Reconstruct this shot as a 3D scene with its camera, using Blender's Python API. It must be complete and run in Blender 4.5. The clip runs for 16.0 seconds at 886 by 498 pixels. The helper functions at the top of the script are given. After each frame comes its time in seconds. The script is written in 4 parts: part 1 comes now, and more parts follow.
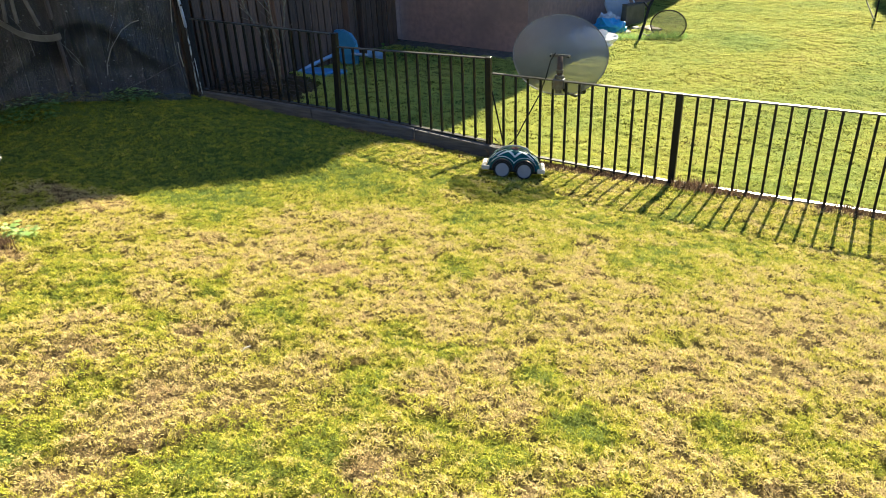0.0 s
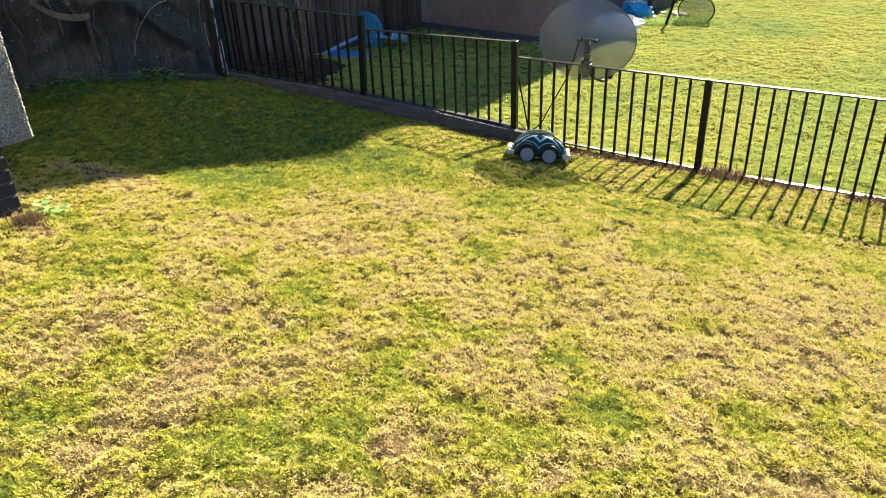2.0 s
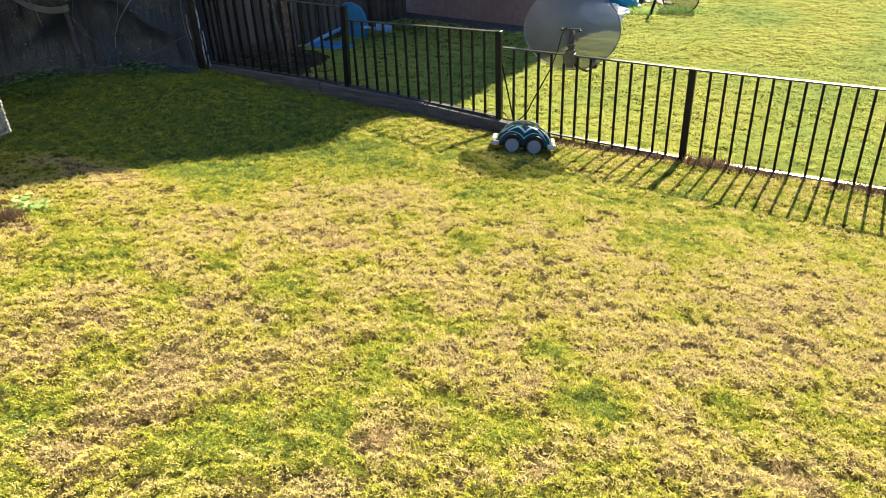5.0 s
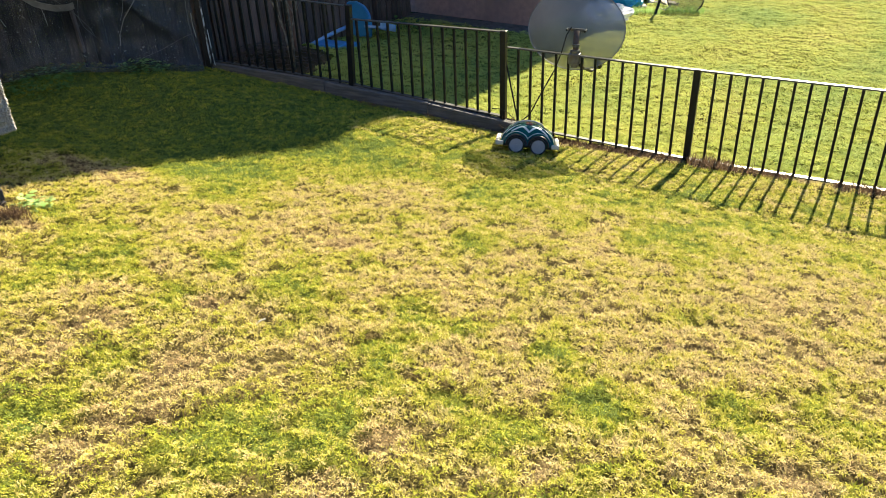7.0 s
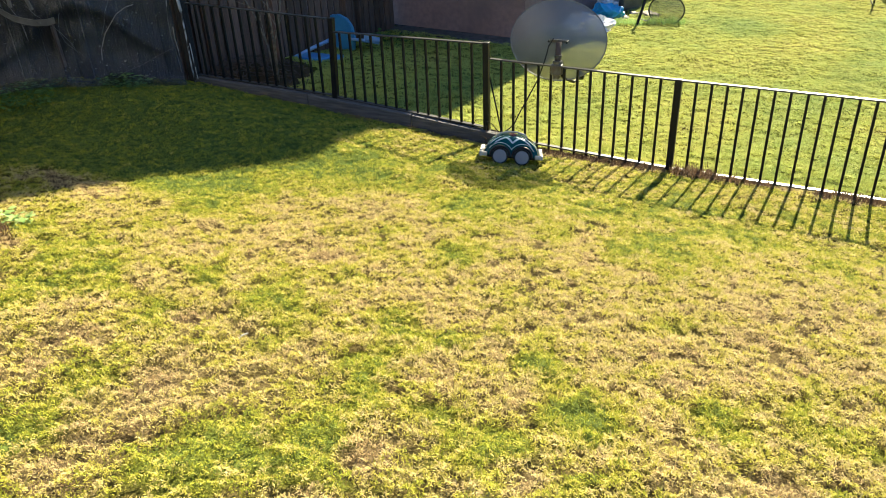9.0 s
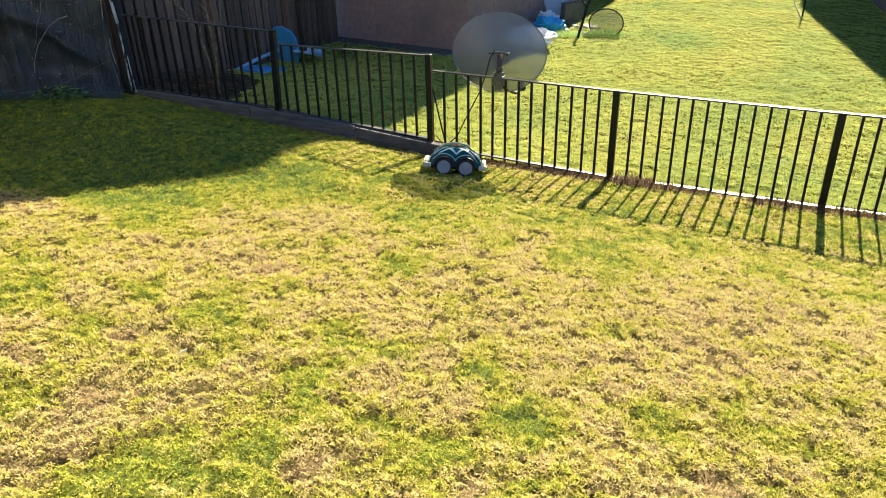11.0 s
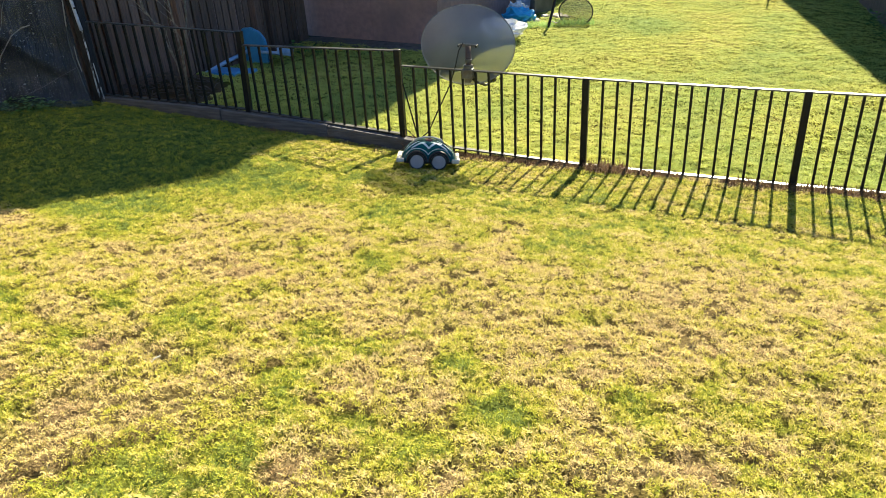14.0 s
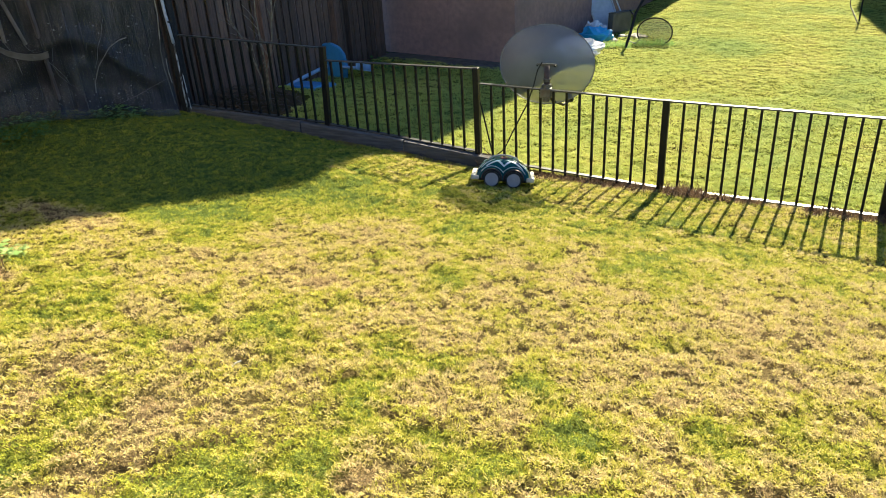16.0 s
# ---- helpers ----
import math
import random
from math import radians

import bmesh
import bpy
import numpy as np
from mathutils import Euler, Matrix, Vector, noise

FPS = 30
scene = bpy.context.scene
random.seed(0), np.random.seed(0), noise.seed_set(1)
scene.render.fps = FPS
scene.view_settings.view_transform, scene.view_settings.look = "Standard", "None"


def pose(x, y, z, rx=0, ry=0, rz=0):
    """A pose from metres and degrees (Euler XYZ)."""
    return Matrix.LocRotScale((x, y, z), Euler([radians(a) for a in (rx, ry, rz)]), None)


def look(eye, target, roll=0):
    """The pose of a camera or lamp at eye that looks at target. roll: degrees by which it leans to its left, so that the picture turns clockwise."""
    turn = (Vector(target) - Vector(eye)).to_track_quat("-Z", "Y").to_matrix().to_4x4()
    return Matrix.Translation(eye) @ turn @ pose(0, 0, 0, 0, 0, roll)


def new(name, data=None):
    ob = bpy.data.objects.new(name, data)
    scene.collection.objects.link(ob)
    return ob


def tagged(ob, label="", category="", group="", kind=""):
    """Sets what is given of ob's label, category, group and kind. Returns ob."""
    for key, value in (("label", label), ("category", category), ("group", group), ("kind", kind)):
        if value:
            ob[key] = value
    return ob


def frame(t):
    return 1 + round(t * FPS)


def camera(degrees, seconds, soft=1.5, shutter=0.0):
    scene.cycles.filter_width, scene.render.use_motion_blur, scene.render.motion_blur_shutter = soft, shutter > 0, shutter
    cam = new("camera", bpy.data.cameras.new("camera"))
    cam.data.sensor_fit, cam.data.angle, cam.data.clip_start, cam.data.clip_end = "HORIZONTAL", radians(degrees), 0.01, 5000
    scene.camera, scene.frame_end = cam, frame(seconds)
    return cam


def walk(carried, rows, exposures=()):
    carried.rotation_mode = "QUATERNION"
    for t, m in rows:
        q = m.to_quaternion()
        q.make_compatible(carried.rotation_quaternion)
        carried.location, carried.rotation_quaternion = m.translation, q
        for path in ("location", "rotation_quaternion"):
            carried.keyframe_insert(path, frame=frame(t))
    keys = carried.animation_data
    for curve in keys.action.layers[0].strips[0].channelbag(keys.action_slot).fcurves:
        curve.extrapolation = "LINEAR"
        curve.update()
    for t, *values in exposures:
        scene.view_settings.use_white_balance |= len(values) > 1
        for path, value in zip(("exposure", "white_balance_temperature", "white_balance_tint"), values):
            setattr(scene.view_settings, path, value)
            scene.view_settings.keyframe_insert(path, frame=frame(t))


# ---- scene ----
cam = camera(60.89, 16.0, soft=0.9)
# seconds, eye in metres, yaw, pitch, roll in degrees
ROWS = [
    (0, 2.248, -5.218, 2.191, 26.17, -27.85, 2.33),
    (0.5, 2.237, -5.223, 2.195, 26.65, -28.06, 2.27),
    (1, 2.223, -5.234, 2.196, 27.24, -28.28, 2.22),
    (1.5, 2.221, -5.241, 2.192, 27.67, -28.58, 2.15),
    (2, 2.221, -5.244, 2.188, 27.84, -28.92, 2.15),
    (2.5, 2.222, -5.237, 2.184, 27.73, -29.22, 2.18),
    (3, 2.227, -5.226, 2.184, 27.41, -29.42, 2.39),
    (3.5, 2.230, -5.216, 2.182, 26.90, -29.52, 2.46),
    (4, 2.236, -5.217, 2.181, 26.56, -29.59, 2.37),
    (6.5, 2.221, -5.228, 2.193, 27.19, -29.75, 2.03),
    (7, 2.225, -5.224, 2.191, 27.10, -29.72, 2.09),
    (7.5, 2.225, -5.222, 2.187, 26.84, -29.71, 2.14),
    (8, 2.232, -5.216, 2.187, 26.60, -29.60, 2.22),
    (8.5, 2.235, -5.212, 2.187, 26.28, -29.23, 2.30),
    (11, 2.271, -5.204, 2.183, 22.14, -28.11, 1.31),
    (11.5, 2.307, -5.189, 2.172, 20.07, -28.26, 1.60),
    (12, 2.336, -5.184, 2.164, 18.47, -28.61, 1.91),
    (12.5, 2.340, -5.186, 2.161, 17.68, -28.89, 2.19),
    (13, 2.334, -5.190, 2.161, 17.55, -29.06, 2.47),
    (13.5, 2.332, -5.181, 2.161, 18.15, -28.91, 2.70),
    (14, 2.316, -5.186, 2.175, 19.84, -28.57, 2.99),
    (14.5, 2.282, -5.196, 2.184, 22.06, -28.02, 3.13),
    (15, 2.262, -5.206, 2.194, 23.66, -27.48, 3.11),
    (15.5, 2.265, -5.209, 2.194, 24.63, -27.16, 3.14),
    (16, 2.267, -5.214, 2.192, 25.20, -27.10, 3.18),
]
walk(cam, [(t, pose(x, y, z, 90 + pitch, roll, yaw)) for t, x, y, z, yaw, pitch, roll in ROWS],
     exposures=[(0, 2.34), (4, 2.34), (8.5, 2.35), (11, 2.40), (12.5, 2.43), (13.5, 2.43), (14.5, 2.38), (16, 2.33)])

# ---- light ----
SUN_DIR = Vector((-0.055, -1.0, -0.655)).normalized()   # the way the sunlight travels
sun = new("sun", bpy.data.lights.new("sun", "SUN"))
sun.data.energy, sun.data.angle, sun.data.color = 5.0, radians(0.4), (1.0, 0.9, 0.64)
sun.matrix_world = look((0, 30, 20), Vector((0, 30, 20)) + SUN_DIR)
world = bpy.data.worlds.new("sky")
scene.world = world
world.use_nodes = True
wn = world.node_tree.nodes
sky = wn.new("ShaderNodeTexSky")
sky.sky_type, sky.sun_disc = "NISHITA", False
sky.sun_elevation, sky.sun_rotation = math.asin(-SUN_DIR.z), math.atan2(-SUN_DIR.x, -SUN_DIR.y)
sky.air_density, sky.dust_density, sky.ozone_density = 1.1, 0.0, 8.0
world.node_tree.links.new(sky.outputs[0], wn["Background"].inputs[0])
wn["Background"].inputs[1].default_value = 0.053


# ---- materials ----
def material(name, colour, second=None, scale=8.0, rough=0.7, metal=0.0, bump=0.0, bump_scale=None, detail=6.0,
             stretch=(1, 1, 1), spread=(0.35, 0.65), third=None, third_scale=1.5, third_at=(0.55, 0.75), random_tone=0.0, coat=0.0):
    """A surface of two colours mixed by noise, with a third in larger stains and a fine relief."""
    m = bpy.data.materials.new(name)
    m.use_nodes = True
    n, l = m.node_tree.nodes, m.node_tree.links
    b = n["Principled BSDF"]
    b.inputs["Roughness"].default_value, b.inputs["Metallic"].default_value = rough, metal
    b.inputs["Coat Weight"].default_value = coat
    place = n.new("ShaderNodeTexCoord")
    mapping = n.new("ShaderNodeMapping")
    mapping.inputs["Scale"].default_value = stretch
    l.new(place.outputs["Object"], mapping.inputs[0])

    def noise_at(s, d=detail):
        t = n.new("ShaderNodeTexNoise")
        t.inputs["Scale"].default_value, t.inputs["Detail"].default_value = s, d
        l.new(mapping.outputs[0], t.inputs["Vector"])
        return t.outputs["Fac"]

    def ramp(src, lo, hi):
        r = n.new("ShaderNodeMapRange")
        r.inputs["From Min"].default_value, r.inputs["From Max"].default_value = lo, hi
        l.new(src, r.inputs["Value"])
        return r.outputs["Result"]

    def mix(fac, a, c):
        x = n.new("ShaderNodeMix")
        x.data_type = "RGBA"
        l.new(fac, x.inputs["Factor"])
        for sock, v in ((x.inputs[6], a), (x.inputs[7], c)):
            if isinstance(v, tuple):
                sock.default_value = (*v, 1)
            else:
                l.new(v, sock)
        return x.outputs[2]

    out = mix(ramp(noise_at(scale), *spread), colour, second or tuple(c * 0.7 for c in colour))
    if third:
        out = mix(ramp(noise_at(third_scale, 4), *third_at), out, third)
    if random_tone:
        info = n.new("ShaderNodeObjectInfo")
        hsv = n.new("ShaderNodeHueSaturation")
        span = n.new("ShaderNodeMapRange")
        span.inputs["To Min"].default_value, span.inputs["To Max"].default_value = 1 - random_tone, 1 + random_tone
        l.new(info.outputs["Random"], span.inputs["Value"])
        l.new(span.outputs["Result"], hsv.inputs["Value"])
        l.new(out, hsv.inputs["Color"])
        out = hsv.outputs["Color"]
    l.new(out, b.inputs["Base Color"])
    if bump:
        k = n.new("ShaderNodeBump")
        k.inputs["Strength"].default_value, k.inputs["Distance"].default_value = bump, 0.01
        l.new(noise_at(bump_scale or scale * 3), k.inputs["Height"])
        l.new(k.outputs[0], b.inputs["Normal"])
    return m


def grass_material(name, stops, through_light=0.45, dark=0.75, bright=1.25, soil=False):
    """Grass or its floor: colour by how dry or shaded the spot is (attribute 'dry'), each blade with a tone of its own.
    """
    m = bpy.data.materials.new(name)
    m.use_nodes = True
    n, l = m.node_tree.nodes, m.node_tree.links
    b = n["Principled BSDF"]
    b.inputs["Roughness"].default_value = 0.62
    b.inputs["Specular IOR Level"].default_value = 0.0 if soil else 0.06
    dry = n.new("ShaderNodeAttribute")
    dry.attribute_name = "dry"
    cr = n.new("ShaderNodeValToRGB")
    e = cr.color_ramp.elements
    e[0].position, e[0].color = stops[0][0], (*stops[0][1], 1)
    e[1].position, e[1].color = stops[-1][0], (*stops[-1][1], 1)
    for p, c in stops[1:-1]:
        e.new(p).color = (*c, 1)
    l.new(dry.outputs["Fac"], cr.inputs["Fac"])
    hsv = n.new("ShaderNodeHueSaturation")
    span = n.new("ShaderNodeMapRange")
    span.inputs["To Min"].default_value, span.inputs["To Max"].default_value = dark, bright
    if soil:
        tex = n.new("ShaderNodeTexNoise")
        tex.inputs["Scale"].default_value, tex.inputs["Detail"].default_value = 60, 6
        crd = n.new("ShaderNodeTexCoord")
        l.new(crd.outputs["Object"], tex.inputs["Vector"])
        l.new(tex.outputs["Fac"], span.inputs["Value"])
        k = n.new("ShaderNodeBump")
        k.inputs["Strength"].default_value, k.inputs["Distance"].default_value = 0.8, 0.02
        l.new(tex.outputs["Fac"], k.inputs["Height"])
        l.new(k.outputs[0], b.inputs["Normal"])
    else:
        geo = n.new("ShaderNodeNewGeometry")
        l.new(geo.outputs["Random Per Island"], span.inputs["Value"])
    l.new(span.outputs["Result"], hsv.inputs["Value"])
    l.new(cr.outputs["Color"], hsv.inputs["Color"])
    l.new(hsv.outputs["Color"], b.inputs["Base Color"])
    if through_light:
        tr = n.new("ShaderNodeBsdfTranslucent")
        l.new(hsv.outputs["Color"], tr.inputs["Color"])
        mx = n.new("ShaderNodeMixShader")
        mx.inputs[0].default_value = through_light
        l.new(b.outputs[0], mx.inputs[1])
        l.new(tr.outputs[0], mx.inputs[2])
        l.new(mx.outputs[0], n["Material Output"].inputs["Surface"])
    return m


def see_through(name, colour, clear, rough=0.3, metal=0.0, second=None, scale=6, **more):
    """Perforated or thin clear sheet: part of the light goes straight through."""
    m = material(name, colour, second or tuple(0.9 * c for c in colour), scale=scale, rough=rough, metal=metal, **more)
    n, l = m.node_tree.nodes, m.node_tree.links
    tr = n.new("ShaderNodeBsdfTransparent")
    mx = n.new("ShaderNodeMixShader")
    mx.inputs[0].default_value = clear
    l.new(n["Principled BSDF"].outputs[0], mx.inputs[1])
    l.new(tr.outputs[0], mx.inputs[2])
    l.new(mx.outputs[0], n["Material Output"].inputs["Surface"])
    return m


# first stop is the dark blue-green that tints the shaded lawn
GREEN_STOPS = [(0.0, (0.21, 0.26, 0.06)), (0.10, (0.36, 0.405, 0.04)), (0.28, (0.51, 0.49, 0.062)), (0.5, (0.63, 0.545, 0.135)), (0.75, (0.74, 0.605, 0.285)), (1.0, (0.46, 0.33, 0.165))]
M_BLADE = grass_material("lawn_grass", GREEN_STOPS, 0.46, 0.70, 0.97)
M_FAR = grass_material("neighbour_grass", [(0.0, (0.34, 0.44, 0.12)), (0.35, (0.55, 0.57, 0.135)), (0.6, (0.66, 0.62, 0.18)), (1.0, (0.66, 0.56, 0.26))], 0.45, 0.80, 1.0)
M_FLOOR = grass_material("lawn_floor", [(0.0, (0.07, 0.10, 0.025)), (0.32, (0.08, 0.085, 0.015)), (0.45, (0.06, 0.05, 0.018)), (0.8, (0.10, 0.072, 0.038)), (1.0, (0.06, 0.043, 0.025))], 0, 0.6, 1.3, soil=True)
M_PAINT = material("black_fence_paint", (0.005, 0.005, 0.006), (0.009, 0.009, 0.010), 40, 0.4, third=(0.02, 0.016, 0.013), third_scale=14, third_at=(0.66, 0.85), bump=0.15, bump_scale=120)
M_PAINT.node_tree.nodes["Principled BSDF"].inputs["Specular IOR Level"].default_value = 0.2
M_RAIL = material("worn_rail_paint", (0.016, 0.016, 0.017), (0.03, 0.03, 0.03), 50, 0.36, third=(0.09, 0.085, 0.08), third_scale=9, third_at=(0.55, 0.8), bump=0.1, bump_scale=150)
M_PATH = material("dirty_concrete", (0.10, 0.085, 0.075), (0.05, 0.045, 0.04), 14, 0.9, bump=0.5, bump_scale=40, third=(0.06, 0.07, 0.035), third_scale=5)
M_SLEEPER = material("weathered_grey_timber", (0.080, 0.078, 0.086), (0.042, 0.041, 0.046), 6, 0.85, stretch=(1, 9, 9), bump=0.5, bump_scale=16, third=(0.10, 0.09, 0.085), third_scale=4, random_tone=0.15)
M_BOARD = material("dark_stained_fence_board", (0.135, 0.076, 0.054), (0.065, 0.040, 0.030), 7, 0.85, stretch=(8, 8, 0.8), bump=0.4, bump_scale=20, third=(0.085, 0.055, 0.04), third_scale=2.5, random_tone=0.4)
M_SHED = material("brown_shed_sheet", (0.30, 0.185, 0.165), (0.23, 0.145, 0.13), 14, 0.85, bump=0.5, bump_scale=70, third=(0.17, 0.115, 0.105), third_scale=1.2, third_at=(0.45, 0.8))
M_SHED_BASE = material("shed_plinth", (0.03, 0.026, 0.025), (0.015, 0.014, 0.014), 9, 0.9, bump=0.4)
M_ROOF = material("roof_sheet", (0.08, 0.07, 0.065), None, 6, 0.85)
M_DASH = material("pebbledash", (0.50, 0.48, 0.45), (0.11, 0.10, 0.09), 150, 0.95, spread=(0.42, 0.55), bump=1.0, bump_scale=130, third=(0.28, 0.26, 0.235), third_scale=35, third_at=(0.5, 0.75))
M_BRICK = material("dark_plinth_brick", (0.034, 0.028, 0.027), (0.018, 0.016, 0.016), 25, 0.9, bump=0.6, bump_scale=60, random_tone=0.3)
M_MORTAR = material("grey_mortar", (0.13, 0.125, 0.115), (0.07, 0.065, 0.06), 40, 0.95, bump=0.5)
M_PALEPIPE = material("pale_blue_grey_pipe", (0.34, 0.38, 0.46), (0.25, 0.28, 0.34), 14, 0.5, third=(0.1, 0.1, 0.1), third_scale=9, third_at=(0.6, 0.7))
M_CREOSOTE = material("dark_creosoted_board", (0.075, 0.062, 0.064), (0.036, 0.031, 0.033), 7, 0.9, stretch=(8, 8, 0.8), bump=0.4, bump_scale=20, random_tone=0.3)
M_SIDE = material("black_weathered_board", (0.07, 0.063, 0.065), (0.035, 0.032, 0.034), 7, 0.9, stretch=(8, 8, 0.8), bump=0.4, bump_scale=20, third=(0.10, 0.095, 0.095), third_scale=3, random_tone=0.12)
M_TAR = material("tarred_black_timber", (0.016, 0.015, 0.015), (0.007, 0.007, 0.007), 9, 0.9, stretch=(8, 8, 0.8), bump=0.5, bump_scale=20)
M_POLE = material("flaking_pale_paint", (0.34, 0.38, 0.43), (0.02, 0.02, 0.02), 30, 0.6, stretch=(1, 1, 0.5), spread=(0.48, 0.56), bump=0.3)
M_DISH = see_through("perforated_dish_steel", (0.16, 0.16, 0.175), 0.28, 0.40, 0.0, second=(0.125, 0.125, 0.14), scale=5)
M_OLDDISH = see_through("rusty_dish_mesh", (0.10, 0.10, 0.10), 0.42, 0.5, 0.0)
M_RIM = material("dish_rim_steel", (0.17, 0.17, 0.18), None, 40, 0.45, 0.5)
M_GALV = material("galvanised_steel", (0.13, 0.125, 0.12), (0.08, 0.076, 0.072), 30, 0.45, 0.7, third=(0.13, 0.095, 0.075), third_scale=12, third_at=(0.55, 0.75))
M_RUST = material("rusty_tube", (0.085, 0.05, 0.036), (0.055, 0.037, 0.03), 35, 0.8, 0.2, bump=0.2)
M_BLACK = material("black_plastic", (0.012, 0.012, 0.013), None, 20, 0.45)
M_TEAL = material("teal_mower_shell", (0.003, 0.065, 0.068), (0.003, 0.048, 0.05), 6, 0.26, coat=0.06)
for shiny in (M_BLACK, M_TEAL):
    shiny.node_tree.nodes["Principled BSDF"].inputs["Specular IOR Level"].default_value = 0.22
M_STRIPE = material("pale_shell_stripe", (0.55, 0.63, 0.62), None, 20, 0.35)
M_HUB = material("grey_wheel_plastic", (0.20, 0.20, 0.23), (0.17, 0.17, 0.195), 14, 0.55)
M_BUMPER = material("off_white_bumper", (0.40, 0.38, 0.33), (0.32, 0.30, 0.26), 20, 0.55)
M_YELLOW = material("yellow_sticker", (0.75, 0.70, 0.08), None, 20, 0.5)
M_RED = material("red_button", (0.22, 0.03, 0.02), None, 20, 0.4)
M_BLUE = material("blue_toy_plastic", (0.05, 0.25, 0.46), (0.04, 0.21, 0.40), 12, 0.4, third=(0.04, 0.18, 0.45), third_scale=4)
M_PALEBLUE = material("faded_blue_plastic", (0.28, 0.42, 0.62), (0.2, 0.33, 0.52), 12, 0.45)
M_CYAN = material("cyan_plastic", (0.02, 0.36, 0.66), (0.015, 0.28, 0.55), 10, 0.6)
M_CLEAR = see_through("clear_plastic_sheet", (0.78, 0.79, 0.82), 0.22, 0.10)
M_FRAME = material("pale_aluminium_frame", (0.5, 0.52, 0.56), None, 20, 0.35, 0.6)
M_PANE = material("grey_blue_mesh", (0.42, 0.50, 0.62), (0.34, 0.42, 0.54), 20, 0.35)
M_GREYBOX = material("dark_grey_panel", (0.06, 0.06, 0.06), (0.1, 0.1, 0.095), 8, 0.7)
M_STONE = material("pale_rubble", (0.42, 0.38, 0.33), (0.28, 0.25, 0.21), 14, 0.9, bump=0.6, random_tone=0.2)
M_BARK = material("pale_twig_bark", (0.20, 0.165, 0.13), (0.09, 0.075, 0.06), 30, 0.85, bump=0.3)
M_LEAF = grass_material("weed_leaf", [(0.0, (0.07, 0.155, 0.04)), (1.0, (0.12, 0.205, 0.055))], 0.3)
M_PALELEAF = grass_material("pale_plant_leaf", [(0.0, (0.22, 0.36, 0.10)), (1.0, (0.4, 0.5, 0.22))], 0.4)
M_STRAW = grass_material("dry_straw", [(0.0, (0.19, 0.12, 0.07)), (1.0, (0.10, 0.064, 0.04))], 0.25)
# streaks mix the light and dark of the net's folds into its colour
M_NET = see_through("dark_windbreak_netting", (0.022, 0.025, 0.027), 0.36, 0.6, second=(0.085, 0.093, 0.098), scale=24, stretch=(1, 1, 0.4), spread=(0.42, 0.72), third=(0.012, 0.014, 0.013), third_scale=7, third_at=(0.45, 0.62), bump=0.9, bump_scale=45)
M_CABLE = material("grey_cable", (0.22, 0.21, 0.2), None, 20, 0.6)
M_DULLWIRE = material("dull_grey_wire", (0.13, 0.125, 0.12), (0.07, 0.068, 0.066), 30, 0.7)
M_DEADLEAF = material("dead_grey_leaf", (0.11, 0.115, 0.115), (0.04, 0.042, 0.042), 20, 0.9)
M_DEBRIS = material("dead_litter", (0.10, 0.065, 0.045), (0.05, 0.035, 0.028), 25, 0.95, bump=0.8)
M_PLANK = material("grey_plank", (0.22, 0.21, 0.19), (0.14, 0.13, 0.12), 8, 0.85, stretch=(1, 8, 8))
M_SCRAP = material("pale_scrap_board", (0.10, 0.095, 0.085), (0.05, 0.048, 0.043), 8, 0.8)


# ---- mesh helpers ----
def mesh_object(name, bm, mat, parent=None, smooth=False):
    me = bpy.data.meshes.new(name)
    bm.to_mesh(me)
    bm.free()
    me.materials.append(mat)
    if smooth:
        me.polygons.foreach_set("use_smooth", [True] * len(me.polygons))
    ob = new(name, me)
    ob.parent = parent
    return ob


def part(name, bm, mat, parent, label="", smooth=False):
    return tagged(mesh_object(name, bm, mat, parent, smooth), label)


def thing(name, m, label, category, group="", kind=""):
    ob = new(name)
    ob.empty_display_size = 0.05
    ob.matrix_world = m
    return tagged(ob, label, category, group, kind)


def box(sx, sy, sz, at=(0, 0, 0), bevel=0.0, turn=None, bm=None):
    """A box centred at 'at', with rounded edges."""
    b = bmesh.new()
    bmesh.ops.create_cube(b, size=1)
    bmesh.ops.scale(b, vec=(sx, sy, sz), verts=b.verts)
    if bevel:
        bmesh.ops.bevel(b, geom=b.edges[:], offset=bevel, segments=2, profile=0.5, affect="EDGES")
    b.transform(Matrix.Translation(at) @ (turn or Matrix()))
    return join(bm, b)


def join(bm, b):
    if bm is None:
        return b
    me = bpy.data.meshes.new("tmp")
    b.to_mesh(me)
    b.free()
    bm.from_mesh(me)
    bpy.data.meshes.remove(me)
    return bm


def tube(points, radius, sides=8, bm=None, taper=None):
    """A round bar along points; taper: radius at its end."""
    b = bmesh.new()
    pts = [Vector(p) for p in points]
    rings = []
    for i, p in enumerate(pts):
        d = (pts[min(i + 1, len(pts) - 1)] - pts[max(i - 1, 0)]).normalized()
        u = d.orthogonal().normalized() if not rings else (last - d * last.dot(d)).normalized()
        last = u
        v = d.cross(u)
        r = radius if taper is None else radius + (taper - radius) * i / (len(pts) - 1)
        rings.append([b.verts.new(p + (u * math.cos(a) + v * math.sin(a)) * r) for a in (2 * math.pi * k / sides for k in range(sides))])
    for a, c in zip(rings, rings[1:]):
        for k in range(sides):
            b.faces.new((a[k], a[(k + 1) % sides], c[(k + 1) % sides], c[k]))
    b.faces.new(rings[0][::-1])
    b.faces.new(rings[-1])
    return join(bm, b)


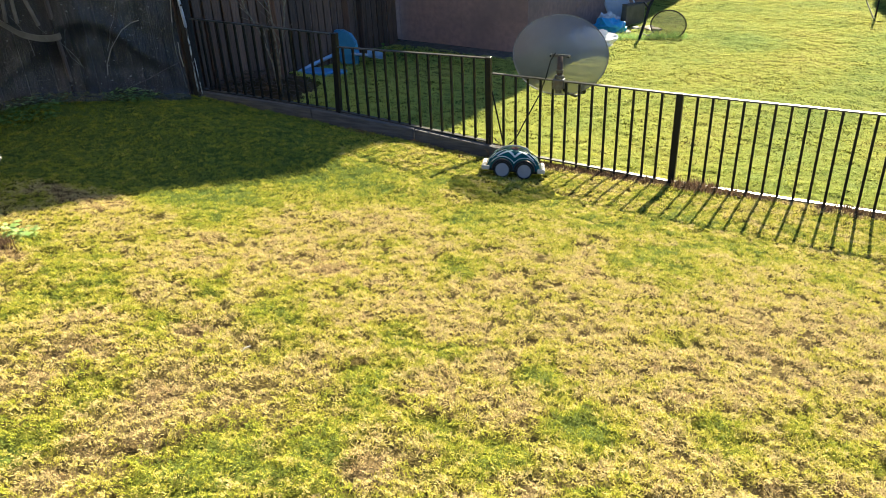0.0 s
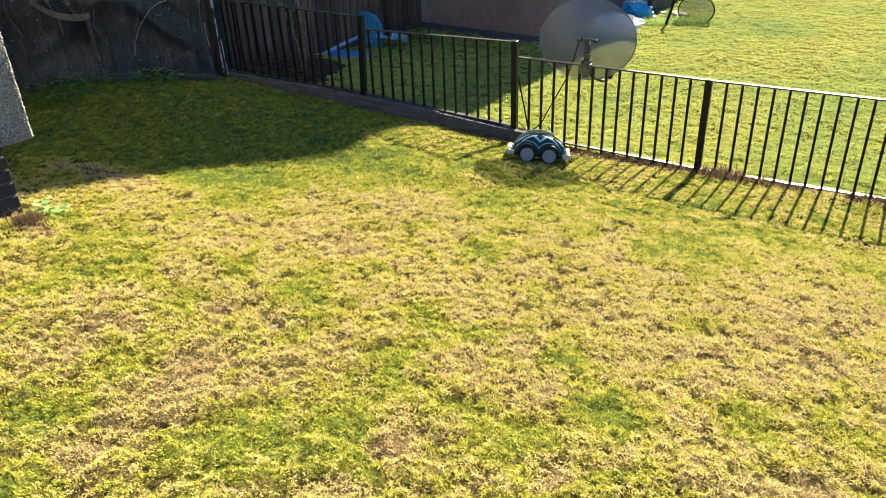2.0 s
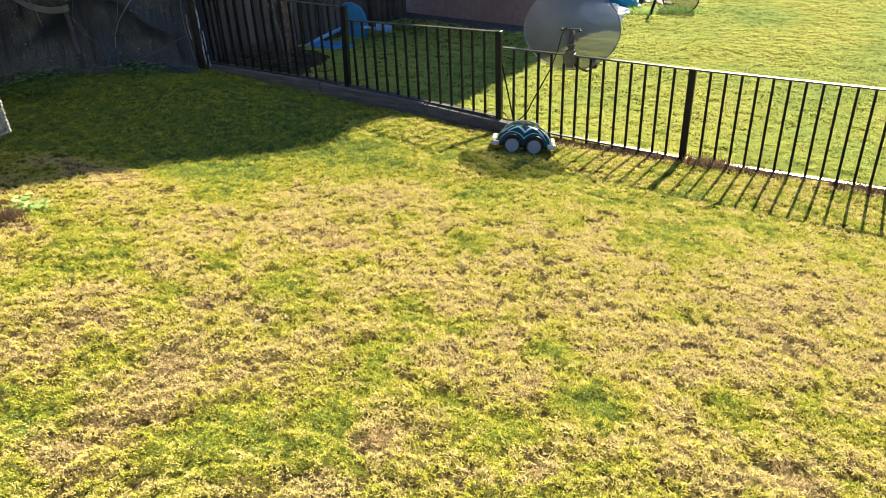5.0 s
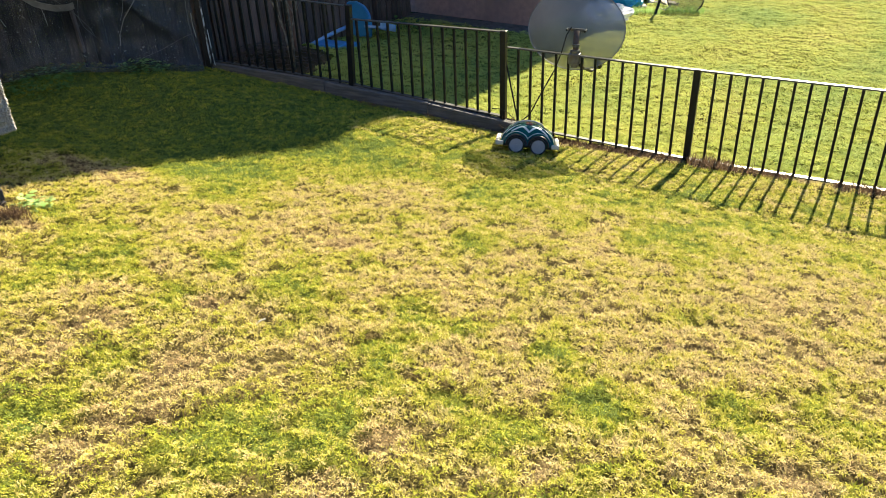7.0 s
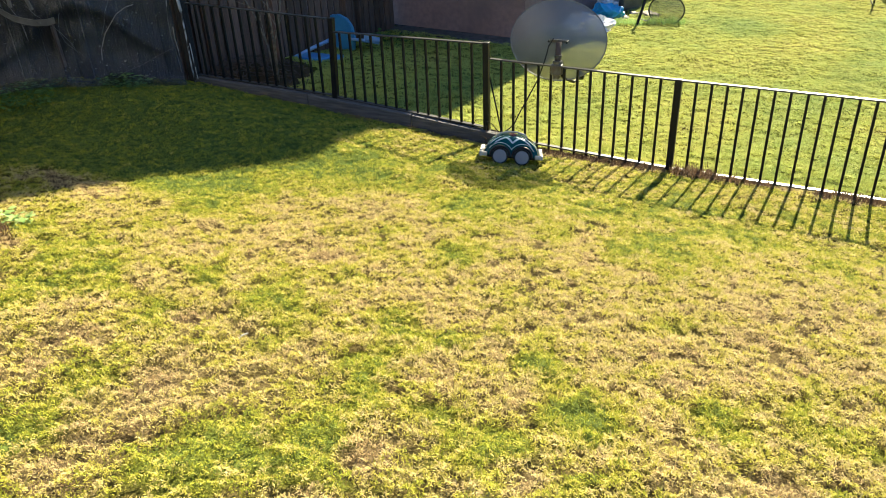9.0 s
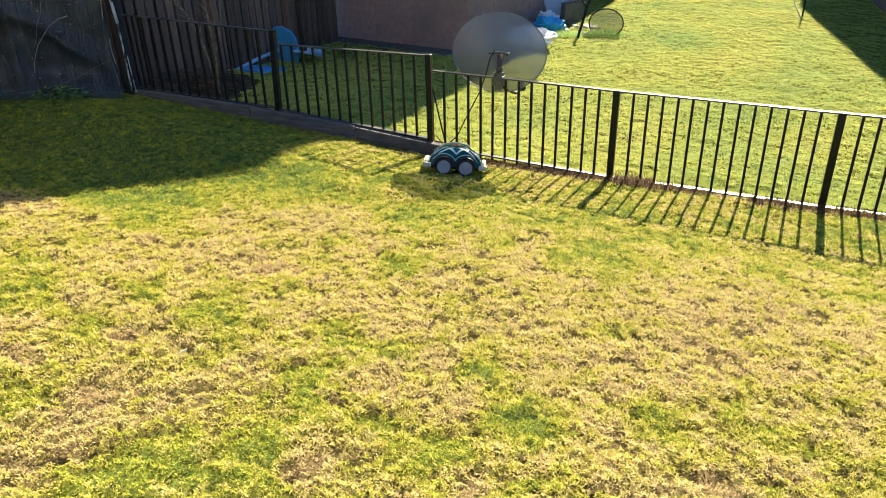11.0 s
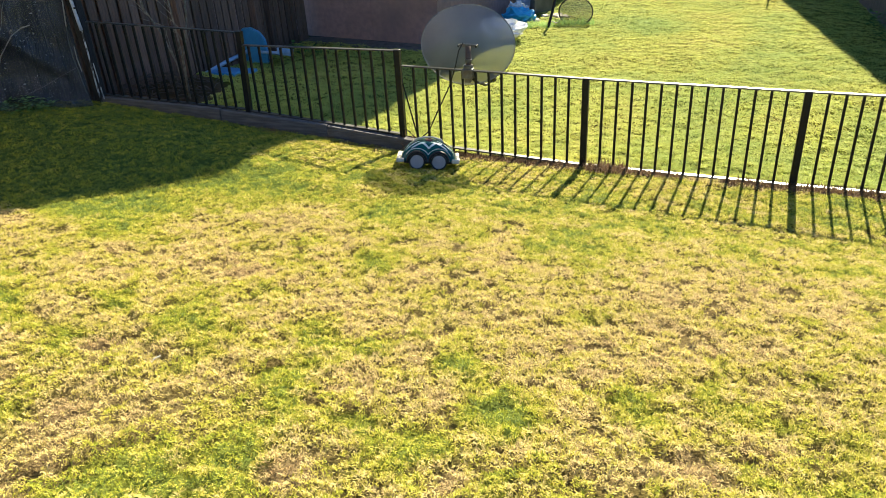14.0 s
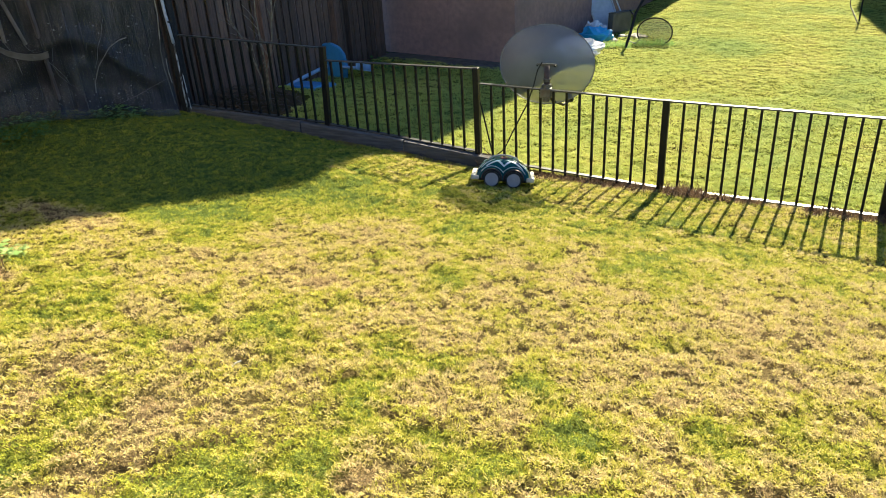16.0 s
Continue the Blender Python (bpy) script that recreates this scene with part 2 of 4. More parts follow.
def disc(radius, depth, axis="Y", at=(0, 0, 0), bevel=0.0, sides=28, bm=None):
    b = bmesh.new()
    bmesh.ops.create_cone(b, cap_ends=True, segments=sides, radius1=radius, radius2=radius, depth=depth)
    if bevel:
        bmesh.ops.bevel(b, geom=[e for e in b.edges if abs(e.verts[0].co.z - e.verts[1].co.z) < 1e-6],
                        offset=bevel, segments=2, affect="EDGES")
    turn = {"X": Matrix.Rotation(radians(90), 4, "Y"), "Y": Matrix.Rotation(radians(90), 4, "X"), "Z": Matrix()}[axis]
    b.transform(Matrix.Translation(at) @ turn)
    return join(bm, b)


# ---- ground ----
SLOPE_X, SLOPE_Y = -0.0078, -0.1371


def smooth_step(a, b, v):
    u = np.clip((v - a) / (b - a), 0, 1)
    return u * u * (3 - 2 * u)


LATTICE = np.random.RandomState(7).rand(64, 64)


def lattice_noise(x, y, size):
    """Smooth noise of 0 to 1 with lumps of that size in metres."""
    u, v = np.asarray(x, float) / size + 900.5, np.asarray(y, float) / size + 900.5
    i, j = np.floor(u).astype(int), np.floor(v).astype(int)
    fu, fv = u - i, v - j
    fu, fv = fu * fu * (3 - 2 * fu), fv * fv * (3 - 2 * fv)
    g = lambda a, c: LATTICE[a % 64, c % 64]
    return (g(i, j) * (1 - fu) + g(i + 1, j) * fu) * (1 - fv) + (g(i, j + 1) * (1 - fu) + g(i + 1, j + 1) * fu) * fv


def ground(x, y):
    """Height of the lawn: a bank that falls to the fence, nearly level beyond it, higher towards the old boundary."""
    x, y = np.asarray(x, float), np.asarray(y, float)
    near, far = np.clip(y, -9, 0), np.clip(y, 0, 40)
    z = SLOPE_X * np.clip(x, -8, 8) + SLOPE_Y * near - 0.03 * far
    rise = 0.07 * np.clip(0.1 - x, 0, 4.5)
    z = z + rise * np.where(y < 0, 1 - smooth_step(0, 2.6, -y), 1 - smooth_step(0, 3, y))
    z = z - 0.035 * (np.clip(x, -0.6, 4) - 1.3) * np.exp(-((y + 0.9) / 0.55) ** 2)
    z = z + 0.022 * (lattice_noise(x, y, 0.55) - 0.5) * smooth_step(0, 0.3, np.abs(y)) + 0.012 * (lattice_noise(x + 3, y, 0.16) - 0.5)
    return z


# spots of fresh, of bleached and of dead grass on the near lawn: x, y, radius
GREEN_SPOTS = [(-0.09, -3.05, 0.12), (-0.08, -3.44, 0.05), (0.36, -3.13, 0.12), (0.84, -2.99, 0.15), (1.01, -3.31, 0.13), (0.81, -2.20, 0.13), (1.83, -1.95, 0.08), (1.09, -3.02, 0.08),
               (0.09, -3.90, 0.16), (-0.71, -3.20, 0.21), (-0.73, -3.43, 0.12), (-0.71, -3.67, 0.11), (-1.36, -2.98, 0.10), (0.12, -4.25, 0.13), (0.41, -4.47, 0.09), (0.79, -4.07, 0.13),
               (0.76, -3.89, 0.12), (1.00, -3.82, 0.10), (1.54, -3.53, 0.08), (1.79, -3.29, 0.12), (2.16, -3.12, 0.12), (2.36, -2.88, 0.07), (1.50, -3.03, 0.08), (-0.48, -1.44, 0.27),
               (-0.80, -1.97, 0.22), (0.53, -1.50, 0.20), (1.58, -1.67, 0.15)]
PALE_SPOTS = [(-1.26, -2.48, 0.22), (-0.05, -2.51, 0.16), (0.29, -2.59, 0.14), (0.05, -1.69, 0.21), (0.51, -2.99, 0.09), (0.19, -3.40, 0.12), (0.51, -3.59, 0.15), (0.96, -3.56, 0.10),
              (0.99, -2.71, 0.15), (1.06, -2.27, 0.14), (1.30, -1.97, 0.16), (1.58, -2.62, 0.20), (2.16, -2.75, 0.16), (2.08, -3.36, 0.12), (2.42, -3.24, 0.16), (1.49, -3.30, 0.12),
              (-1.12, -3.35, 0.13), (2.22, -2.16, 0.22), (0.44, -3.84, 0.10), (1.26, -3.79, 0.11), (1.86, -2.72, 0.16), (1.24, -3.17, 0.15), (0.80, -4.30, 0.10), (2.53, -1.99, 0.23)]
DEAD_SPOTS = [(-0.13, -3.77, 0.12), (-0.03, -3.94, 0.09), (0.44, -4.06, 0.12), (0.40, -4.30, 0.09), (1.10, -3.31, 0.10), (1.72, -3.69, 0.07), (0.24, -2.53, 0.09), (0.10, -3.37, 0.07),
              (0.33, -3.81, 0.08), (1.21, -3.82, 0.07), (-1.36, -3.18, 0.08), (1.20, -4.06, 0.07), (1.61, -2.96, 0.04), (2.37, -3.36, 0.08), (1.00, -2.89, 0.07), (-1.55, -2.35, 0.2)]


def dryness(x, y):
    """0 for fresh green and for the painted shade tone, 1 for dead and brown."""
    a = 0.24 * lattice_noise(x, y, 0.7) + 0.42 * lattice_noise(x + 5, y - 3, 0.16) + 0.34 * lattice_noise(x - 7, y + 2, 0.06)
    near = 0.50 + 0.95 * (a - 0.5)
    ragged = 0.75 + 0.5 * lattice_noise(x + 40, y - 12, 0.09)
    for spots, change in ((GREEN_SPOTS, -0.27), (PALE_SPOTS, 0.17), (DEAD_SPOTS, 0.35)):
        push = 0 * x
        for sx, sy, r in spots:
            push = np.maximum(push, np.exp(-(((x - sx) ** 2 + (y - sy) ** 2) / (1.35 * r * r * ragged)) ** 1.5))
        near = np.minimum(near, 0.66) + change * push
    near = near + 0.55 * np.exp(-((y + 0.06) / 0.07) ** 2) * smooth_step(0.0, 0.3, x) * (1 - 0.4 * smooth_step(1.3, 1.8, x))
    near = near - 0.2 * smooth_step(-2.1, -1.0, y) - 0.05 * smooth_step(-3.0, -4.0, y)
    far = 0.25 + 0.4 * (a - 0.5) + 0.3 * (lattice_noise(x + 20, y * 0.8 + 9, 0.75) - 0.5)
    far = far - 0.2 * np.exp(-((x - 1.25) ** 2 + 0.6 * (y - 5.6) ** 2) / 0.3) + smooth_step(4.15, 4.45, x + 0.04 * (y - 3.4))
    far = far + smooth_step(0.75, 0.45, (x + 3.05) ** 2 * 0.8 + (y - 0.45) ** 2 * 0.9)
    # darkest green put into the lawn's colour where the house shade falls
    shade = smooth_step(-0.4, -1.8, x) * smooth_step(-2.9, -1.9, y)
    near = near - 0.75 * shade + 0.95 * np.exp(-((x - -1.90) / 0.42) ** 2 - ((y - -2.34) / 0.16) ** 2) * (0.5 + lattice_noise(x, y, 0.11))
    return np.clip(np.where(y < 0.03, near, far), 0, 1)


def spaced(lo, hi, step, reach):
    """Even steps from lo to hi, then ever longer ones out to the horizon."""
    inner = list(np.arange(lo, hi + step / 2, step))
    grow, d = [], step
    while sum(grow) < reach:
        d *= 1.35
        grow.append(d)
    out = np.cumsum(grow)
    return np.array([lo - v for v in out[::-1]] + inner + [hi + v for v in out])


def from_arrays(name, verts, faces_flat, face_size, mat, dry=None):
    me = bpy.data.meshes.new(name)
    count = len(faces_flat) // face_size
    me.vertices.add(len(verts))
    me.vertices.foreach_set("co", np.ascontiguousarray(verts, np.float32).ravel())
    me.loops.add(len(faces_flat))
    me.loops.foreach_set("vertex_index", np.ascontiguousarray(faces_flat, np.int32))
    me.polygons.add(count)
    me.polygons.foreach_set("loop_start", np.arange(0, count * face_size, face_size, dtype=np.int32))
    me.update(calc_edges=True)
    if dry is not None:
        me.attributes.new("dry", "FLOAT", "POINT").data.foreach_set("value", np.ascontiguousarray(dry, np.float32))
    me.materials.append(mat)
    return new(name, me)


def build_ground():
    xs, ys = spaced(-6, 6, 0.06, 900), spaced(-7, 10, 0.06, 900)
    X, Y = np.meshgrid(xs, ys)
    Z = ground(X, Y)
    nx, ny = len(xs), len(ys)
    idx = np.arange(nx * ny).reshape(ny, nx)
    quads = np.stack([idx[:-1, :-1], idx[:-1, 1:], idx[1:, 1:], idx[1:, :-1]], -1).reshape(-1)
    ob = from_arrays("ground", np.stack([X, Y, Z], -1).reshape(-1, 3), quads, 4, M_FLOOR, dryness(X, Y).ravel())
    ob.data.polygons.foreach_set("use_smooth", [True] * len(ob.data.polygons))
    tagged(ob, "sloping mown lawn with patches of dry straw and soil", "lawn", kind="structure")


RELIEF = 0.050           # how far the crowns of the tufts stand above the pits between them
HOLE = (0.864, -3.285)    # a small hole scraped in the turf


def clumps(x, y):
    """0 in the pits between tufts, 1 on their crowns."""
    return 0.26 * lattice_noise(x + 11, y - 4, 0.085) + 0.44 * lattice_noise(x + 2, y - 9, 0.036) + 0.30 * lattice_noise(x - 3, y + 8, 0.018) - 0.7 * np.exp(-((x - HOLE[0]) ** 2 + (y - HOLE[1]) ** 2) / 0.03 ** 2)


def mottle(x, y):
    """Change of dryness from tuft to tuft."""
    return 0.45 * (lattice_noise(x + 31, y + 17, 0.05) - 0.5) + 0.45 * (lattice_noise(x + 13, y - 27, 0.022) - 0.5)


def blades(name, x, y, length, width, lean, mat, label, rng, dry_push=0.22, sink=0.004, least_lean=0.0, dry_shift=0.0, relief=0.0):
    """Grass blades, each a bent tapering strip of three triangles."""
    n = len(x)
    crown = clumps(x, y)
    z = ground(x, y) - sink + relief * crown * (1.2 - 0.8 * smooth_step(-3.4, -1.4, y) + 0.8 * smooth_step(-3.2, -4.2, y))
    az = rng.rand(n) * 2 * math.pi
    la = least_lean + rng.rand(n) * (lean - least_lean)
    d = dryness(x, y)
    h = length * (0.55 + 0.75 * rng.rand(n)) * (1.05 - 0.25 * d) * np.clip(0.45 + 1.0 * crown, 0.2, 2) * (1 - 0.28 * smooth_step(-3.1, -4.1, y))
    w = width * (0.7 + 0.6 * rng.rand(n))
    side = np.stack([np.cos(az + 1.57), np.sin(az + 1.57), 0.25 * (rng.rand(n) - 0.5)], -1) * (w / 2)[:, None]
    out = np.stack([np.cos(az), np.sin(az), 0 * az], -1)
    base = np.stack([x, y, z], -1)
    up = np.array([0, 0, 1.0])
    mid = base + out * (h * np.sin(la * 0.7) * 0.55)[:, None] + up * (h * np.cos(la * 0.7) * 0.55)[:, None]
    tip = mid + out * (h * np.sin(la * 1.35) * 0.5)[:, None] + up * (h * np.cos(la * 1.35) * 0.5)[:, None]
    V = np.stack([base - side, base + side, mid + side * 0.85, mid - side * 0.85, tip], 1).reshape(-1, 3)
    k = (np.arange(n) * 5)[:, None]
    F = (k + np.array([[0, 1, 2, 0, 2, 3, 3, 2, 4]])).reshape(-1)
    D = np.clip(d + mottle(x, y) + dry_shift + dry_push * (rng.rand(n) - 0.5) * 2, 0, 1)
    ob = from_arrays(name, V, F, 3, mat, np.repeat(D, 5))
    return tagged(ob, label, "grass", kind="stuff")


def strips(name, x, y, rng):
    """Dry stems that lie criss-cross on the turf, each a narrow curled strip of three triangles."""
    n = len(x)
    crown = clumps(x, y)
    az, rise = rng.rand(n) * 2 * math.pi, 0.05 + 0.85 * rng.rand(n) ** 1.4
    h, w = 0.017 * (0.5 + 0.9 * rng.rand(n)) * np.clip(0.5 + 0.9 * crown, 0.3, 2) * (1 - 0.28 * smooth_step(-3.1, -4.1, y)), 0.0029 * (0.7 + 0.6 * rng.rand(n))
    twist, curl = 0.6 * (rng.rand(n) - 0.5), 1.3 * (rng.rand(n) - 0.5)
    across = np.stack([-np.sin(az), np.cos(az), twist], -1)
    side = across * (w / 2)[:, None]
    base = np.stack([x, y, ground(x, y) - 0.002 + RELIEF * crown * (1.2 - 0.8 * smooth_step(-3.4, -1.4, y) + 0.8 * smooth_step(-3.2, -4.2, y)) + 0.004 * rng.rand(n)], -1)
    along = np.stack([np.cos(az) * np.cos(rise), np.sin(az) * np.cos(rise), np.sin(rise)], -1) * h[:, None]
    mid = base + along * 0.5 + across * (h * curl * 0.35)[:, None] + np.array([0, 0, 1.0]) * (h * 0.16)[:, None]
    tip = base + along
    V = np.stack([base - side, base + side, mid + side, mid - side, tip], 1).reshape(-1, 3)
    F = ((np.arange(n) * 5)[:, None] + np.array([[0, 1, 2, 0, 2, 3, 3, 2, 4]])).reshape(-1)
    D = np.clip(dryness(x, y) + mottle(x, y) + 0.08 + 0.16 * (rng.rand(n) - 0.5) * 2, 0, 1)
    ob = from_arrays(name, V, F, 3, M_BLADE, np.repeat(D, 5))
    return tagged(ob, "matted dry straw lying in the lawn", "grass", kind="stuff")


def clear_of_things(x, y):
    """Where grass grows: not under the kerb, the buildings or the boundary fences."""
    keep = ~((np.abs(y + 0.025) < 0.05) & (x < 0.22))
    keep &= ~((x < -1.60) & (y < -3.0))
    keep &= (x - y) > -2.95 - 0.02 * (y > 0) * 400
    keep &= (x > -2.95) & ((y < 3.95 - 0.147 * (x + 3) - 0.36 + 0.07 * lattice_noise(x, y, 0.12)) | (x > -1.03 + 0.1 * (y - 3.66))) | (y < 0)
    keep &= x < 4.24 - 0.04 * (y - 3.4) + 0.12 * lattice_noise(x, y, 0.2)
    keep &= ~((y > 0) & ((x + 3.05) ** 2 * 0.8 + (y - 0.45) ** 2 * 0.9 < 0.5 + 0.3 * lattice_noise(x, y, 0.13)))
    return keep


def build_grass():
    rng = np.random.RandomState(3)
    # near lawn: the wedge between the terrace and the fence
    n = 1950000
    x, y = rng.rand(n) * 9.0 - 4.3, rng.rand(n) * 5.0 - 5.0
    dist = np.hypot(x - 2.2, y + 5.2)
    ang = np.degrees(np.arctan2(-(x - 2.2), y + 5.2))
    keep = (ang < 72) & (ang > -27) & (dist > 0.85) & clear_of_things(x, y)
    thin = 1.0 - 0.4 * smooth_step(3.0, 6.0, dist)
    pit = 0.96 * (1 - smooth_step(0.31, 0.43, clumps(x, y)))
    bald = np.maximum(smooth_step(0.75, 1.0, dryness(x, y)) * 0.1, pit)
    keep &= rng.rand(n) < thin * (1 - bald)
    keep &= np.hypot(x - HOLE[0], (y - HOLE[1]) * 0.8) > 0.034
    x, y = x[keep][:760000], y[keep][:760000]
    k = int(len(x) * 0.56)
    strips("lawn_thatch", x[:k], y[:k], rng)
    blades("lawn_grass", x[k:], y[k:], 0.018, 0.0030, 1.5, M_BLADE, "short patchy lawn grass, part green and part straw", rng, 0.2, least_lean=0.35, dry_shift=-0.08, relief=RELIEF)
    # the rest of the lawn, up to the terrace and along the railings
    n = 90000
    x, y = rng.rand(n) * 9.0 - 3.0, rng.rand(n) * 8.0 - 8.0
    dist = np.hypot(x - 2.2, y + 5.2)
    ang = np.degrees(np.arctan2(-(x - 2.2), y + 5.2))
    keep = ~((ang < 72) & (ang > -27) & (dist > 0.85)) & clear_of_things(x, y)
    blades("lawn_verge", x[keep], y[keep], 0.032, 0.010, 1.5, M_BLADE, "short patchy lawn grass by the terrace", rng, 0.25, least_lean=0.5, relief=0.018)
    # the neighbouring lawn
    n = 1100000
    y = 0.05 + 15.0 * rng.rand(n) ** 1.5
    x = rng.rand(n) * 8.2 - 3.6
    keep = clear_of_things(x, y) & (x > -3.0)
    x, y = x[keep][:540000], y[keep][:540000]
    n = len(x)
    lump = 0.5 * lattice_noise(x * 0.8 + y * 0.6, y * 0.8 - x * 0.6, 0.10) + 0.5 * lattice_noise(x * 0.5 - y * 0.86, y * 0.5 + x * 0.86, 0.045)
    z = ground(x, y) - 0.004 + 0.029 * lump
    az, la = rng.rand(n) * 2 * math.pi, 0.85 + 0.6 * rng.rand(n)
    h, w = 0.024 * (0.6 + 0.8 * rng.rand(n)) * (0.6 + 0.8 * lump), 0.0088 * (0.7 + 0.6 * rng.rand(n))
    side = np.stack([-np.sin(az), np.cos(az), 0 * az], -1) * (w / 2)[:, None]
    base = np.stack([x, y, z], -1)
    tip = base + np.stack([np.cos(az) * np.sin(la), np.sin(az) * np.sin(la), np.cos(la)], -1) * h[:, None]
    V = np.stack([base - side, base + side, tip], 1).reshape(-1, 3)
    D = np.clip(dryness(x, y) + 0.16 * (rng.rand(n) - 0.5), 0, 1)
    ob = from_arrays("neighbour_grass", V, np.arange(3 * n), 3, M_FAR, np.repeat(D, 3))
    tagged(ob, "bright green mown lawn beyond the railings", "grass", kind="stuff")


# ---- railings ----
PITCH = 1.4225
BARS = 13


def fence_panel(x0, x1, top, foot, post_at, post_top, post_foot, rail_foot=True, lean=0.0, label="black painted metal railing panel with square bars"):
    """A panel of square bars between x0 and x1; top and foot give the rail heights at both ends."""
    t = thing("metal_railing", pose(x0, 0, 0), label, "fence", "garden railings")
    span = x1 - x0
    slope = lambda pair, u: pair[0] + (pair[1] - pair[0]) * u
    b = box(span - 0.004, 0.034, 0.010, (span / 2, 0, 0), 0.002)
    for v in b.verts:
        v.co.z += slope(top, v.co.x / span) - 0.005
    part("top_rail", b, M_RAIL, t, "worn flat top rail")
    if rail_foot:
        b = box(span - 0.004, 0.040, 0.010, (span / 2, 0, 0), 0.002)
        for v in b.verts:
            v.co.z += slope(foot, v.co.x / span) + 0.012
        part("bottom_rail", b, M_RAIL, t, "worn flat bottom rail")
    for k in range(BARS + 1):
        u = 1 - (0.119 + 0.0985 * k) / span
        if u * span < 0.05:
            break
        lo, hi = slope(foot, u) - 0.02, slope(top, u) - 0.008
        part("bar", box(0.017, 0.017, hi - lo, (u * span + random.uniform(-0.002, 0.002), 0, (hi + lo) / 2), 0.0015), M_PAINT, t)
    if post_at is not None:
        b = box(0.046, 0.046, post_top - post_foot, (post_at - x0, 0.002, (post_top + post_foot) / 2), 0.004)
        for v in b.verts:
            v.co.x += lean * (v.co.z - post_foot) / (post_top - post_foot)
        part("post", b, M_PAINT, t)
    return t


def build_railings():
    K, L, A, B, C = -2.93, -1.406, 0.0, PITCH, 2 * PITCH
    fence_panel(K, L, (0.957, 0.906), (0.296, 0.248), L, 0.91, 0.16, lean=0.04)
    fence_panel(L, A, (0.803, 0.806), (0.240, 0.132), A, 0.81, 0.0)
    fence_panel(A + 0.03, B, (0.694, 0.660), (0.075, 0.0), B, 0.662, -0.12)
    fence_panel(B, C, (0.660, 0.642), (0.0, -0.022), C, 0.644, -0.14)
    fence_panel(C, C + PITCH, (0.642, 0.632), (-0.022, -0.025), C + PITCH, 0.634, -0.14)
    brace = thing("fence_brace", pose(0, 0, 0), "thin black diagonal brace bar beside the corner post", "brace")
    part("rod", tube([(0.03, -0.004, 0.55), (0.13, -0.004, 0.10)], 0.006), M_PAINT, brace)


def build_kerb():
    kerb = thing("kerb", pose(0, 0, 0), "dark weathered timber sleepers edging the lawn under the railings", "kerb", kind="structure")
    for x0, x1, z0, z1 in ((-3.0, -1.66, 0.300, 0.262), (-1.652, -0.65, 0.258, 0.190), (-0.642, 0.19, 0.186, 0.112)):
        b = box(x1 - x0, 0.07, 0.26, ((x0 + x1) / 2, -0.025, 0), 0.006)
        for v in b.verts:
            u = (v.co.x - x0) / (x1 - x0)
            v.co.z += z0 + (z1 - z0) * u - 0.13 + 0.006 * noise.noise(v.co * 9)
        part("sleeper", b, M_SLEEPER, kerb)


# ---- satellite dishes ----
def dish_mesh(w, h, deep, rings=10, sides=48):
    b = bmesh.new()
    last = [b.verts.new((0, -deep, 0))]
    for r in range(1, rings + 1):
        u = r / rings
        ring = [b.verts.new((w / 2 * u * math.cos(a), -deep * (1 - u * u), h / 2 * u * math.sin(a))) for a in (2 * math.pi * k / sides for k in range(sides))]
        for k in range(sides):
            if r == 1:
                b.faces.new((last[0], ring[k], ring[(k + 1) % sides]))
            else:
                b.faces.new((last[k], ring[k], ring[(k + 1) % sides], last[(k + 1) % sides]))
        last = ring
    return b


def ring_points(w, h, n=48):
    return [(w / 2 * math.cos(a), 0, h / 2 * math.sin(a)) for a in (2 * math.pi * k / n for k in range(n + 1))]


